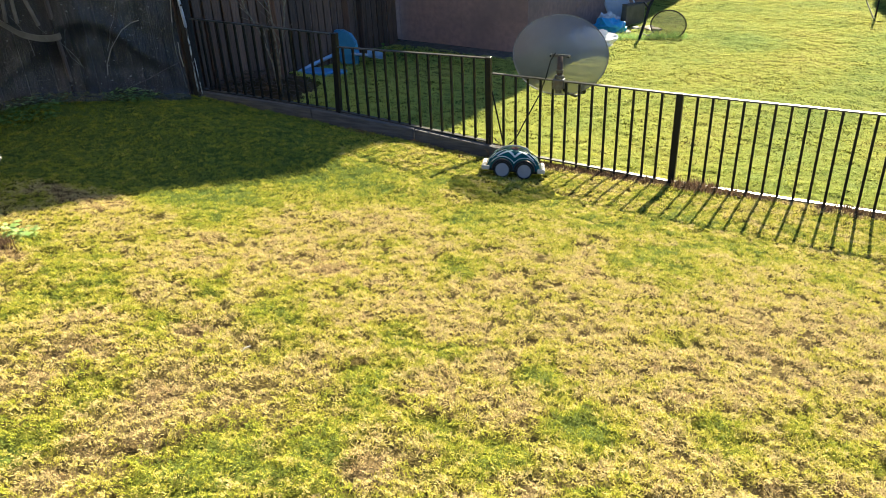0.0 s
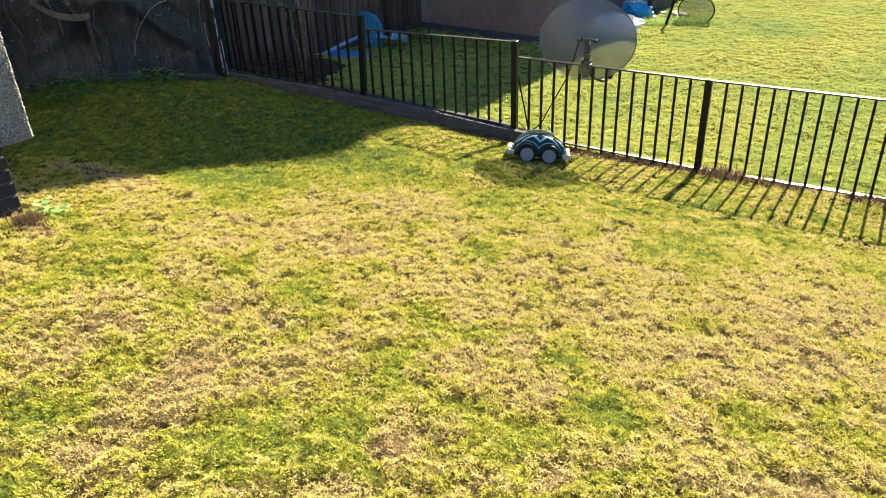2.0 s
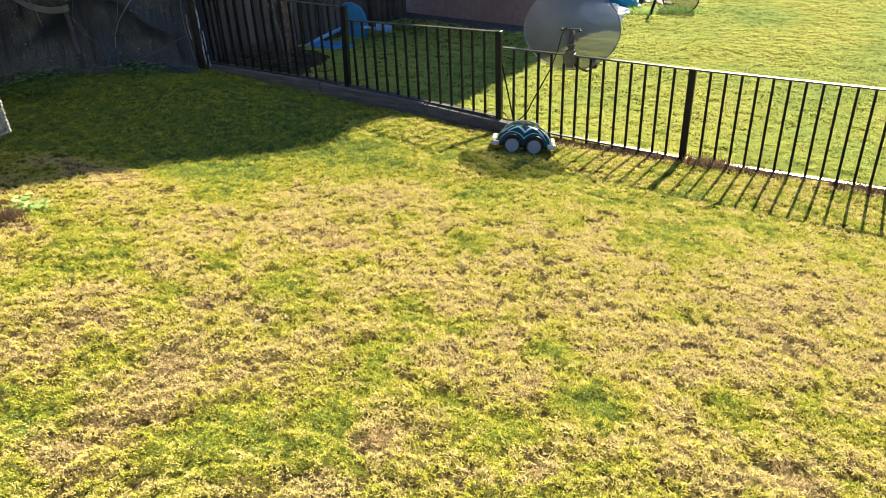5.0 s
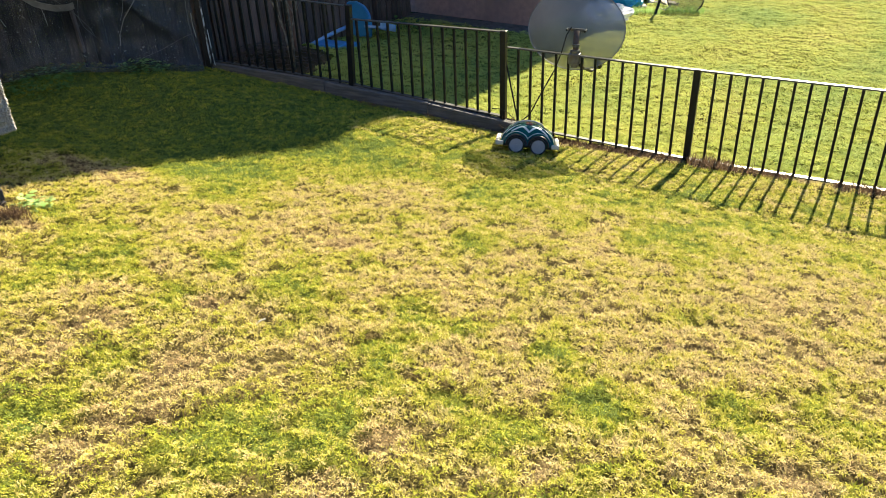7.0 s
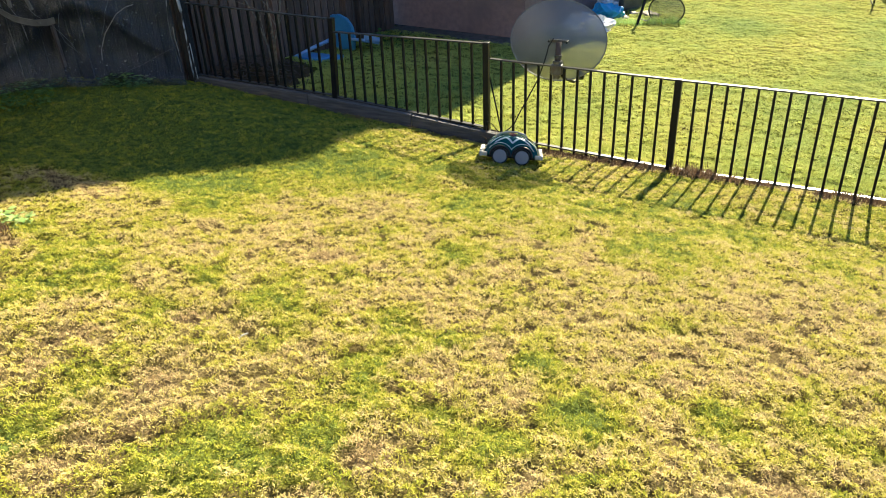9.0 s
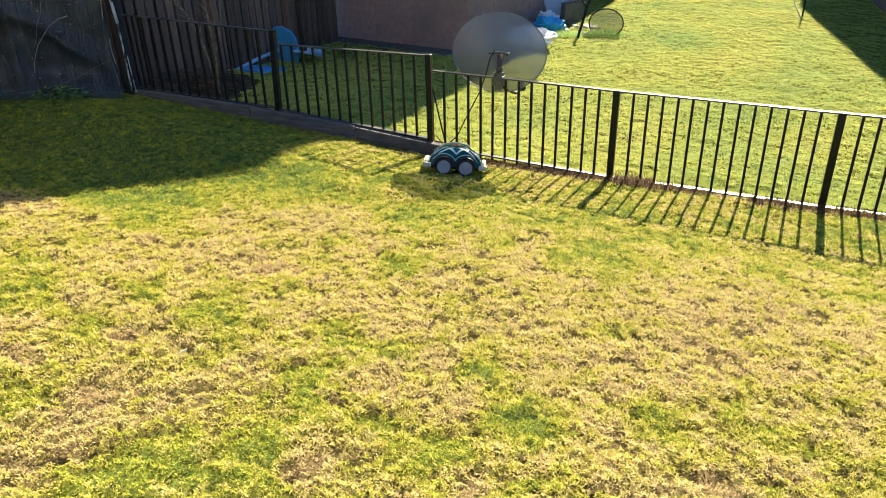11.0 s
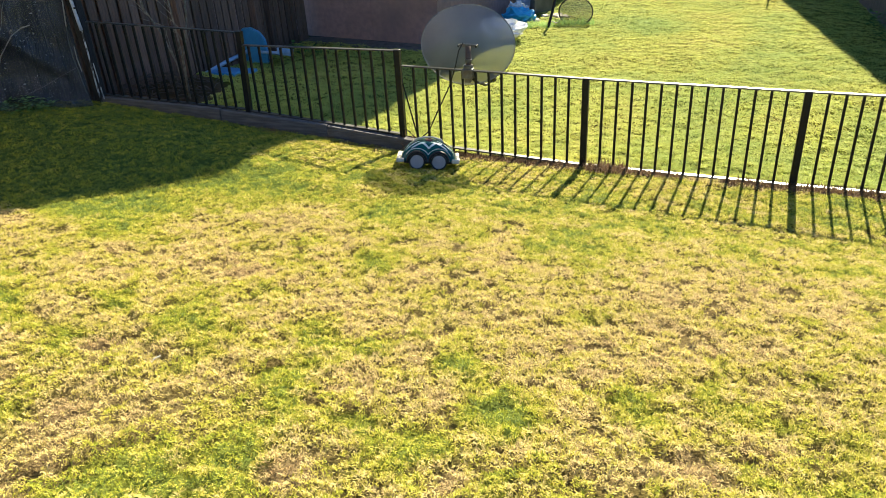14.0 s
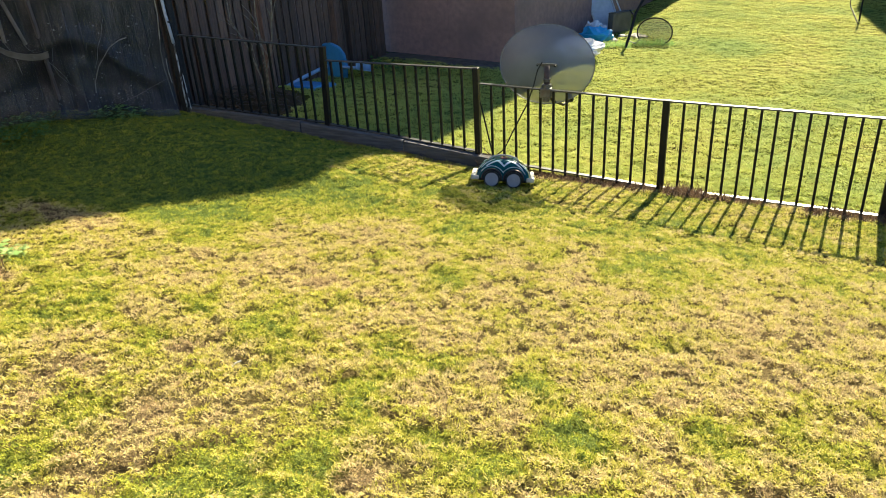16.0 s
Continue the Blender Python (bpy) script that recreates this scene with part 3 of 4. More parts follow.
def build_dish():
    """The dish on the railings; its back is towards the lawn."""
    d = thing("satellite_dish", pose(0.535, 0.0, 0.66), "grey perforated mesh satellite dish clamped to the railings", "satellite dish")
    tilt = pose(-0.034, 0.17, 0.158, -10, 0, 3)
    bowl = dish_mesh(0.722, 0.575, 0.07)
    bowl.transform(tilt)
    bowl = part("bowl", bowl, M_DISH, d, "perforated grey steel bowl", True)
    rim = tube(ring_points(0.722, 0.575), 0.0045, 6)
    rim.transform(tilt)
    part("rim", rim, M_RIM, bowl)
    part("mast", tube([(0.022, 0.01, -0.04), (0.022, 0.015, 0.06), (0.012, 0.05, 0.18)], 0.021, 14), M_RUST, d, "short rusty mast", True)
    b = disc(0.036, 0.05, "Z", (0.022, 0.01, 0.03), 0.004)
    disc(0.028, 0.02, "Z", (0.021, 0.016, 0.085), 0.003, bm=b)
    part("collar", b, M_GALV, d)
    b = box(0.085, 0.06, 0.075, (0.022, 0.0, -0.005), 0.008)
    box(0.05, 0.03, 0.04, (0.022, 0.0, -0.055), 0.006, bm=b)
    part("clamp", b, M_GALV, d, "weathered galvanised clamp on the rail")
    part("back_bracket", box(0.15, 0.012, 0.024, (0, 0.085, 0.175), 0.003), M_GALV, d)
    for s in (-1, 1):
        part("bolt", disc(0.008, 0.03, "Y", (s * 0.068, 0.075, 0.175), 0.002, 10), M_BLACK, d)
    arm = part("feed_arm", tube([(0.03, 0.03, -0.03), (0.045, 0.09, -0.09), (0.07, 0.27, -0.17), (0.09, 0.42, -0.17)], 0.011, 10), M_BLACK, d, "bent arm under the bowl", True)
    part("feed_horn", tube([(0.09, 0.41, -0.17), (0.085, 0.37, -0.12)], 0.024, 12), M_BLACK, arm)
    part("lead_cable", tube([(-0.03, 0.06, 0.20), (-0.055, 0.03, 0.15), (-0.075, 0.0, 0.04), (-0.12, -0.02, -0.10), (-0.24, -0.02, -0.33), (-0.31, -0.01, -0.47), (-0.40, 0.01, -0.55), (-0.5, 0.0, -0.53)], 0.005, 6), M_BLACK, d)


# ---- robot mower ----
def build_mower():
    x, y = 0.365, -0.425
    heading = math.atan2(0.15, 0.42)
    fwd, side = Vector((math.cos(heading), math.sin(heading))), Vector((-math.sin(heading), math.cos(heading)))
    g = lambda p: float(ground(p[0], p[1]))
    c = Vector((x, y))
    pitch = math.atan2(g(c + fwd * 0.16) - g(c - fwd * 0.16), 0.32)
    roll = math.atan2(g(c + side * 0.13) - g(c - side * 0.13), 0.26)
    m = Matrix.Translation((x, y, g(c) + 0.012)) @ Matrix.Rotation(heading, 4, "Z") @ Matrix.Rotation(-pitch, 4, "Y") @ Matrix.Rotation(roll, 4, "X")
    t = thing("robot_mower", m, "teal four-wheeled robot lawn mower with off-white bumpers", "robot mower")
    # shell: a dome with flat flanks and wheel arches
    def dome(u, v, grow=0.0):
        k = max(0.0, 1 - abs(u) ** 2.3) ** 0.55 * max(0.0, 1 - abs(v) ** 5) ** 0.45
        return Vector((u * (0.195 + grow), v * (0.135 + grow) * (0.86 + 0.14 * (1 - u * u)), 0.055 + (0.136 + grow) * k))
    b = bmesh.new()
    N, W = 28, 14
    grid = [[b.verts.new(dome(-1 + 2 * i / N, -1 + 2 * j / W)) for j in range(W + 1)] for i in range(N + 1)]
    for i in range(N):
        for j in range(W):
            b.faces.new((grid[i][j], grid[i + 1][j], grid[i + 1][j + 1], grid[i][j + 1]))
    shell = part("shell", b, M_TEAL, t, "glossy dark teal domed shell", True)
    part("chassis", box(0.36, 0.20, 0.055, (0, 0, 0.06), 0.012), M_BLACK, t)
    for s in (-1, 1):
        for fx in (-0.078, 0.078):
            w = part("wheel", disc(0.058, 0.030, "Y", (fx, s * 0.142, 0.058), 0.006, 32), M_BLACK, t, smooth=False)
            b = disc(0.047, 0.008, "Y", (fx, s * 0.1595, 0.058), 0.002, 32)
            disc(0.009, 0.008, "Y", (fx, s * 0.164, 0.058), 0.001, 16, bm=b)
            part("hub_disc", b, M_HUB, w, "plain pale grey wheel disc")
            arch = bmesh.new()
            prev = None
            for k in range(13):
                a = math.pi * k / 12
                cur = [arch.verts.new((fx + r * math.cos(a), s * yy, 0.058 + r * math.sin(a))) for r, yy in ((0.062, 0.135), (0.062, 0.158), (0.073, 0.154), (0.077, 0.125))]
                if prev:
                    for q in range(3):
                        arch.faces.new((prev[q], prev[q + 1], cur[q + 1], cur[q]))
                prev = cur
            part("wheel_arch", arch, M_BLACK, t, smooth=True)
            for q, rad in enumerate((0.083, 0.092)):
                arc = tube([(fx + rad * math.cos(a), s * (0.148 - 0.012 * q), 0.058 + rad * math.sin(a)) for a in (0.5 + 2.1 * k / 9 for k in range(10))], 0.0022, 5)
                part("arch_line", arc, M_STRIPE if q else M_TEAL, shell, "pale line over the wheel arch" if q else "")
        # pale stripes that fan out over the flank
        for u0, v0, u1, v1 in ((-0.80, 0.80, -0.30, 0.40), (-0.62, 0.84, -0.08, 0.62), (-0.30, 0.62, 0.02, 0.90), (0.02, 0.90, 0.34, 0.62), (0.10, 0.60, 0.70, 0.86), (0.30, 0.38, 0.86, 0.76), (-0.92, 0.7, -0.62, 0.3), (0.66, 0.3, 0.93, 0.7)):
            st = bmesh.new()
            row = []
            run = math.hypot(u1 - u0, v1 - v0)
            nu, nv = -(v1 - v0) / run, (u1 - u0) / run
            for k in range(9):
                u, v = u0 + (u1 - u0) * k / 8, v0 + (v1 - v0) * k / 8
                wd = 0.030 * (0.3 + math.sin(math.pi * (k + 0.5) / 9))
                row.append([st.verts.new(dome(u - wd * nu, s * (v - wd * nv), 0.004)), st.verts.new(dome(u + wd * nu, s * (v + wd * nv), 0.004))])
            for p, q in zip(row, row[1:]):
                st.faces.new((p[0], p[1], q[1], q[0]))
            part("stripe", st, M_STRIPE, shell, "pale silver stripe")
    for s in (-1, 1):
        bm = box(0.030, 0.29, 0.036, (s * 0.212, 0, 0.062), 0.010)
        box(0.05, 0.022, 0.03, (s * 0.195, 0.135, 0.062), 0.007, bm=bm)
        box(0.05, 0.022, 0.03, (s * 0.195, -0.135, 0.062), 0.007, bm=bm)
        part("bumper", bm, M_BUMPER, t, "off-white plastic bumper bar")
    part("carry_handle", tube([(-0.115, 0, 0.165), (-0.085, 0, 0.196), (-0.03, 0, 0.210), (0.03, 0, 0.210), (0.085, 0, 0.196), (0.115, 0, 0.165)], 0.007, 8), M_BUMPER, t, "pale arched carry handle", True)
    part("stop_button", box(0.05, 0.05, 0.012, (0.0, -0.015, 0.193), 0.004), M_RED, t, "red stop button on top")
    st = box(0.05, 0.06, 0.003, (0.13, 0, 0.168), 0.001, Matrix.Rotation(radians(28), 4, "Y"))
    part("sticker", st, M_YELLOW, shell, "yellow square sticker")


# ---- buildings and boundary fences ----
def prism(profile, depth, at=(0, 0, 0)):
    """An upright wall from its outline in x and z, 'depth' thick towards +y."""
    b = bmesh.new()
    f = b.faces.new([b.verts.new((x, 0, z)) for x, z in profile])
    ext = bmesh.ops.extrude_face_region(b, geom=[f])
    bmesh.ops.translate(b, vec=(0, depth, 0), verts=[v for v in ext["geom"] if isinstance(v, bmesh.types.BMVert)])
    bmesh.ops.recalc_face_normals(b, faces=b.faces)
    b.transform(Matrix.Translation(at))
    return b


def build_shed():
    """The brown shed beyond the railings, its long side running away from them."""
    t = thing("garden_shed", pose(-3.0, 3.95, 0, 0, 0, -8.37), "brown sheet-clad garden shed with a dark plinth", "shed")
    foot, top, right = -0.45, 2.35, 1.97
    for x0, x1 in ((-2.6, -1.2), (-1.194, 0.0), (0.006, 1.0), (1.004, right)):
        part("wall_panel", prism([(x0, -0.085), (x1, -0.085), (x1, top), (x0, top)], 0.10), M_SHED, t)
    part("plinth", box(right + 2.6, 0.10, 0.36, ((right - 2.6) / 2, 0.075, foot + 0.18), 0.004), M_SHED_BASE, t, "dark plinth under the cladding")
    side = Matrix.Translation((right, 0.0, 0)) @ Matrix.Rotation(radians(90 - 5.73 + 8.37), 4, "Z")
    for k in range(4):
        b = prism([(0.004 + k * 1.5, foot + 0.2), (1.5 + k * 1.5, foot + 0.2), (1.5 + k * 1.5, top), (0.004 + k * 1.5, top)], 0.10)
        b.transform(side)
        part("wall_panel", b, M_SHED, t)
    b = box(4.75, 6.3, 0.07, (-0.28, 3.0, top + 0.04), 0.01)
    part("roof", b, M_ROOF, t, "flat felt roof")
    # unseen house added behind it, whose gable throws the long shade on both lawns
    h = thing("unseen_house", pose(0, 10.4, 0), "unseen tall house with a steep gable, added to shade the lawns", "house")
    gable = [(-9.0, -0.6), (0.0, -0.6), (0.0, 6.62), (-0.10, 7.12), (-0.26, 7.47), (-0.46, 7.70), (-0.12, 7.88), (-0.40, 8.13), (-0.72, 8.38), (-0.97, 8.78), (-1.05, 9.16), (-4.5, 11.8), (-9.0, 11.8)]
    part("gable_wall", prism(gable, 0.3), M_DASH, h)
    part("side_wall", box(0.3, 6.0, 7.2, (-0.152, 3.3, 3.0)), M_DASH, h)
    b = bmesh.new()
    lines = [[b.verts.new((x, y, z + 0.01)) for x, z in gable[2:]] for y in (0.0, 6.3)]
    for k in range(len(lines[0]) - 1):
        b.faces.new((lines[0][k], lines[0][k + 1], lines[1][k + 1], lines[1][k]))
    bmesh.ops.solidify(b, geom=b.faces[:], thickness=-0.12)
    part("roof", b, M_ROOF, h)


def build_path():
    """Narrow dirty concrete path along the foot of the shed."""
    b = bmesh.new()
    prev = None
    for k in range(25):
        x = -3.0 + 1.97 * k / 24
        front = 3.95 - 0.147 * (x + 3)
        cur = [b.verts.new((x - 0.147 * d, front - d, float(ground(x, front - d)) + 0.014)) for d in (0.012, 0.19, 0.37)]
        if prev:
            for q in range(2):
                b.faces.new((prev[q], prev[q + 1], cur[q + 1], cur[q]))
        prev = cur
    bmesh.ops.recalc_face_normals(b, faces=b.faces)
    bmesh.ops.solidify(b, geom=b.faces[:], thickness=0.05)
    ob = mesh_object("pavement", b, M_PATH)
    tagged(ob, "narrow dirty concrete path along the shed foot", "path", kind="structure")


def board_run(name, start, end, foot, height, width, gap, label, posts=(), mat=None, step=0.02):
    """A close-boarded fence of vertical boards from start to end."""
    s, e = Vector(start), Vector(end)
    run = (e - s).length
    t = thing(name, pose(s.x, s.y, 0, 0, 0, math.degrees(math.atan2(e.y - s.y, e.x - s.x))), label, "fence")
    n = int(run / (width + gap))
    shared = box(width, 0.018, height, (0, 0, height / 2), 0.003)
    me = bpy.data.meshes.new("board")
    shared.to_mesh(me)
    shared.free()
    mat = mat or M_BOARD
    me.materials.append(mat)
    for k in range(n):
        x = (k + 0.5) * (width + gap)
        p = s.lerp(e, x / run)
        ob = new("board", me)
        ob.parent = t
        ob.matrix_local = pose(x, random.uniform(-0.006, 0.006) + (step if k % 2 else -step), foot(p) + random.uniform(-0.02, 0.02), random.uniform(-0.3, 0.3), random.uniform(-0.4, 0.4), random.uniform(-2, 2))
    for z in (0.35, 1.2, height - 0.2):
        part("arris_rail", box(run, 0.05, 0.07, (run / 2, -0.06, foot(s) + z), 0.004), mat, t)
    for x in posts:
        p = s.lerp(e, min(1, x / run))
        part("post", box(0.09, 0.09, height + 0.1, (x, 0.05, foot(p) + height / 2), 0.006), mat, t)
    return t


def build_boundaries():
    g = lambda p: float(ground(p.x, p.y)) - 0.02
    board_run("board_fence", (-3.0, 3.85), (-3.0, -0.06), g, 2.0, 0.10, -0.036, "dark stained close-boarded timber fence in deep shade", (0.95, 1.25, 2.6))
    board_run("netted_fence", (-2.98, 0.03), (-5.6, -2.78), g, 1.95, 0.14, -0.03, "old dark timber fence behind windbreak netting", (0.9, 1.8, 2.7), M_CREOSOTE)
    board_run("side_fence", (4.34, 0.6), (3.88, 12.8), g, 1.75, 0.165, -0.04, "dark weathered timber fence in deep shade", (), M_SIDE, 0.001)
    # tall wall added out of view to shade the lawn's right edge
    wall = box(0.3, 8.5, 5.6, (0.15, 4.25, 2.2), 0.01)
    wall = mesh_object("wall_east", wall, M_DASH)
    wall.matrix_world = pose(4.49, 8.5, 0, 0, 0, 8.3)
    tagged(wall, "unseen tall wall added to shade the lawn beside the fence", "wall", kind="structure")
    # netting that sags in front of the old fence
    s, e = Vector((-3.02, -0.07)), Vector((-5.6, -2.86))
    d = (e - s).normalized()
    nrm = Vector((-d.y, d.x)) * (1 if Vector((-d.y, d.x)).dot(Vector((1, -1))) > 0 else -1)
    b = bmesh.new()
    NX, NZ = 150, 70
    grid = []
    for i in range(NX + 1):
        p = s.lerp(e, i / NX)
        row = []
        for j in range(NZ + 1):
            u = j / NZ
            z = g(p) + 0.05 + 1.85 * u
            along = i / NX * 3.8
            fold = 0.10 + 0.22 * math.exp(-((along - 0.75) / 0.45) ** 2) + 0.04 * math.sin(along * 2.2)
            bulge = 0.06 + 0.05 * noise.noise((along * 2.5, u * 2.3, 0.3)) + 0.09 * math.exp(-((u - fold) / 0.045) ** 2)
            bulge += 0.035 * (1 - abs(noise.noise((along * 3.2 + u * 2, u * 6, 3)) * 2)) + 0.022 * (1 - abs(noise.noise((along * 9, u * 11 - along * 3, 7)) * 2))
            bulge = bulge * (0.25 + 0.75 * min(1.0, along / 0.5)) + 0.26 * max(0.0, 1 - u / 0.13) ** 2
            q = p + nrm * bulge
            row.append(b.verts.new((q.x, q.y, z)))
        grid.append(row)
    for i in range(NX):
        for j in range(NZ):
            b.faces.new((grid[i][j], grid[i + 1][j], grid[i + 1][j + 1], grid[i][j + 1]))
    net = thing("windbreak_net", pose(0, 0, 0), "dark sagging windbreak netting over an old timber fence", "netting")
    part("net_sheet", b, M_NET, net, smooth=True)
    # corner post with a flaking pipe and loose wires
    t = thing("corner_post", pose(-2.93, -0.06, 0.2), "dark timber corner post with a flaking pale pipe", "post")
    part("shaft", box(0.085, 0.07, 1.75, (-0.01, 0.03, 0.875), 0.008), M_TAR, t, "black weathered timber post")
    part("pipe", tube([(0.052, -0.04, 0.70), (0.042, -0.04, 0.80), (0.028, -0.04, 0.94), (-0.01, -0.04, 1.75)], 0.013, 12), M_PALEPIPE, t, "pale blue-grey pipe", True)
    part("pipe_clip", box(0.04, 0.03, 0.016, (0.034, -0.035, 0.885), 0.003), M_BLACK, t)
    part("flaking_strip", tube([(0.056, -0.04, 0.02), (0.050, -0.04, 0.25), (0.055, -0.04, 0.5), (0.052, -0.04, 0.72)], 0.0065, 10), M_POLE, t, "strip of flaking white paint", True)
    part("second_strip", tube([(0.098, -0.04, 0.10), (0.088, -0.04, 0.28), (0.082, -0.04, 0.42)], 0.004, 8), M_POLE, t, "strip of flaking white paint")
    part("wire", tube([(-0.075, -0.05, 0.14), (-0.095, -0.05, 0.32), (-0.118, -0.05, 0.47), (-0.115, -0.05, 0.62), (-0.085, -0.05, 0.78), (-0.055, -0.05, 0.95), (-0.04, -0.05, 1.7)], 0.0052, 6), M_CABLE, t, "pale loose wire")
    part("second_wire", tube([(-0.06, -0.05, 0.34), (-0.075, -0.05, 0.45), (-0.07, -0.05, 0.56)], 0.004, 6), M_CABLE, t)
    # hoop of pale wire hanging on the netting, and boards behind it
    on_net = lambda along, z, out=0.20: (s.x + d.x * along + nrm.x * out, s.y + d.y * along + nrm.y * out, z)
    hoop = tube([on_net(al, z) for al, z in ((0.65, 0.58), (0.635, 0.67), (0.575, 0.80), (0.455, 0.945), (0.37, 0.995), (0.30, 1.01))], 0.0042, 6)
    tagged(mesh_object("wire_hoop", hoop, M_DULLWIRE), "pale bent wire hoop hanging on dark netting", "wire")
    hem = tube([on_net(al, z, 0.19) for al, z in ((0.02, 0.62), (0.15, 0.575), (0.33, 0.50), (0.5, 0.45), (0.62, 0.41), (0.78, 0.40), (0.95, 0.44))], 0.0018, 6)
    part("hem_wire", hem, M_CREOSOTE, net, "dark cord along the sagging hem")
    for al, lean in ((0.95, 0.05), (1.75, -0.04), (2.6, 0.06)):
        part("batten", tube([on_net(al, 0.42, 0.16), on_net(al + lean, 1.9, 0.13)], 0.018, 4), M_CREOSOTE, net, "dark upright batten")
    scrap = thing("scrap_boards", pose(0, 0, 0), "pale curved scrap boards hung on the netting", "boards")
    for pts, hgt in ((((1.36, 1.11), (1.285, 1.043), (1.234, 1.0), (1.158, 0.966), (1.079, 0.943), (0.993, 0.938), (0.933, 0.95)), 0.052),):
        b = bmesh.new()
        rows = [[b.verts.new(on_net(al, z + q * hgt, 0.19 + 0.012 * o)) for q, o in ((-0.5, 0), (0.5, 0), (0.5, 1), (-0.5, 1))] for al, z in pts]
        for p, q in zip(rows, rows[1:]):
            for k in range(4):
                b.faces.new((p[k], p[(k + 1) % 4], q[(k + 1) % 4], q[k]))
        b.faces.new(rows[0])
        b.faces.new(rows[-1][::-1])
        part("board", b, M_SCRAP, scrap)
    for a0, z0, a1, z1 in ((1.27, 1.45, 1.304, 1.10), (1.215, 1.45, 1.226, 1.085), (1.17, 1.45, 1.075, 1.05)):
        part("slat", tube([on_net(a0, z0, 0.205), on_net(a1, z1, 0.205)], 0.015, 6), M_SCRAP, scrap)
    # dead vine that has grown through the mesh
    rng = np.random.RandomState(17)
    vine = thing("dead_vine", pose(0, 0, 0), "dead leafy vine grown through dark netting", "vine")
    for k in range(7):
        al, z, drift = 0.15 + 2.3 * rng.rand(), 0.45 + 0.4 * rng.rand(), 0.05 * rng.randn()
        pts = [on_net(al, z, 0.17)]
        for q in range(5):
            al, z, drift = al + drift, z + 0.085, drift * 0.6 + 0.03 * rng.randn()
            pts.append(on_net(al, z, 0.17))
        part("stem", tube(pts, 0.0024, 5, taper=0.0015), M_DEADLEAF, vine)
    # pale flecks: dead leaves, and painted highlights of the crumpled net
    V, F = [], []
    for k in range(520):
        c = Vector(on_net(0.1 + 2.4 * rng.rand(), 0.4 + 0.8 * rng.rand() ** 1.3, 0.18 + 0.05 * rng.rand()))
        w = Vector((rng.randn(), rng.randn(), rng.randn())) * 0.005
        o = Vector((rng.randn(), rng.randn(), rng.randn())) * 0.008
        q = len(V)
        V += [tuple(c), tuple(c + w + o * 0.5), tuple(c + o), tuple(c - w + o * 0.5)]
        F += [q, q + 1, q + 2, q + 3]
    lv = from_arrays("dead_leaf", np.array(V), np.array(F), 4, M_DEADLEAF)
    lv.parent = vine
    lv["kind"] = "stuff"


def build_house_corner():
    """Corner of the rendered house: pebbledash that oversails a dark brick plinth."""
    t = thing("house_corner", pose(-1.50, -2.95, 0, 0, 0, -7), "house corner with grey pebbledash over a dark brick plinth", "building")
    # upper storey runs on unseen, raised to block sky light over the lawn
    b = box(4.0, 4.5, 4.6, (-2.0, -2.25, 0.875 + 2.3), 0.012)
    bmesh.ops.subdivide_edges(b, edges=[ed for ed in b.edges if ed.calc_length() > 2.5], cuts=60, use_grid_fill=True)
    for v in b.verts:
        v.co += Vector((noise.noise(v.co * 14), noise.noise(v.co * 14 + Vector((9, 0, 0))), 0.4 * noise.noise(v.co * 11))) * 0.008
    part("render_coat", b, M_DASH, t, "rough grey pebbledash", True)
    # single pebbles that stand proud of the coat round the corner
    rng = np.random.RandomState(41)
    n = 5200
    at = np.stack([np.where(rng.rand(n) < 0.8, 0.004, -0.03 * rng.rand(n)), -1.1 * rng.rand(n) ** 1.6, 0.872 + 1.5 * rng.rand(n) ** 1.3], -1)
    edge = rng.rand(n) < 0.16
    at[edge, 0], at[edge, 1] = -0.02 * rng.rand(edge.sum()), 0.004 - 0.006 * rng.rand(edge.sum())
    low = rng.rand(n) < 0.06
    at[low, 2] = 0.872 - 0.004 * rng.rand(low.sum())
    size = 0.0045 + 0.006 * rng.rand(n, 3)
    corner = np.array([(1, 0, 0), (0, 1, 0), (-1, 0, 0), (0, -1, 0), (0, 0, 1), (0, 0, -1)], float)
    corner = corner[None] * size[:, None, :] + 0.0025 * (rng.rand(n, 6, 3) - 0.5)
    tri = np.array([0, 1, 4, 1, 2, 4, 2, 3, 4, 3, 0, 4, 1, 0, 5, 2, 1, 5, 3, 2, 5, 0, 3, 5])
    ob = from_arrays("pebble_grit", (at[:, None, :] + corner).reshape(-1, 3), ((np.arange(n) * 6)[:, None] + tri[None]).reshape(-1), 3, M_DASH)
    ob.parent = t
    ob["kind"] = "stuff"
    part("plinth_core", box(3.8, 4.2, 1.0, (-2.01, -2.23, 0.42), 0), M_MORTAR, t)
    brick = bpy.data.meshes.new("brick")
    bb = box(0.10, 0.215, 0.065, (0, 0, 0), 0.006)
    bb.to_mesh(brick)
    bb.free()
    brick.materials.append(M_BRICK)
    for c in range(9):
        if c % 2:       # half brick at the corner
            ob = new("brick", brick)
            ob.parent = t
            ob.matrix_local = pose(-0.150, -0.170, 0.22 + c * 0.075, 0, 0, 1) @ Matrix.Diagonal((1, 0.46, 1, 1))
        for k in range(8):
            ob = new("brick", brick)
            ob.parent = t
            ob.matrix_local = pose(-0.152 + random.uniform(-0.007, 0.007), -0.228 - k * 0.225 - (0.11 if c % 2 else 0.0), 0.22 + c * 0.075, 0, random.uniform(-1, 1), random.uniform(-1, 1))


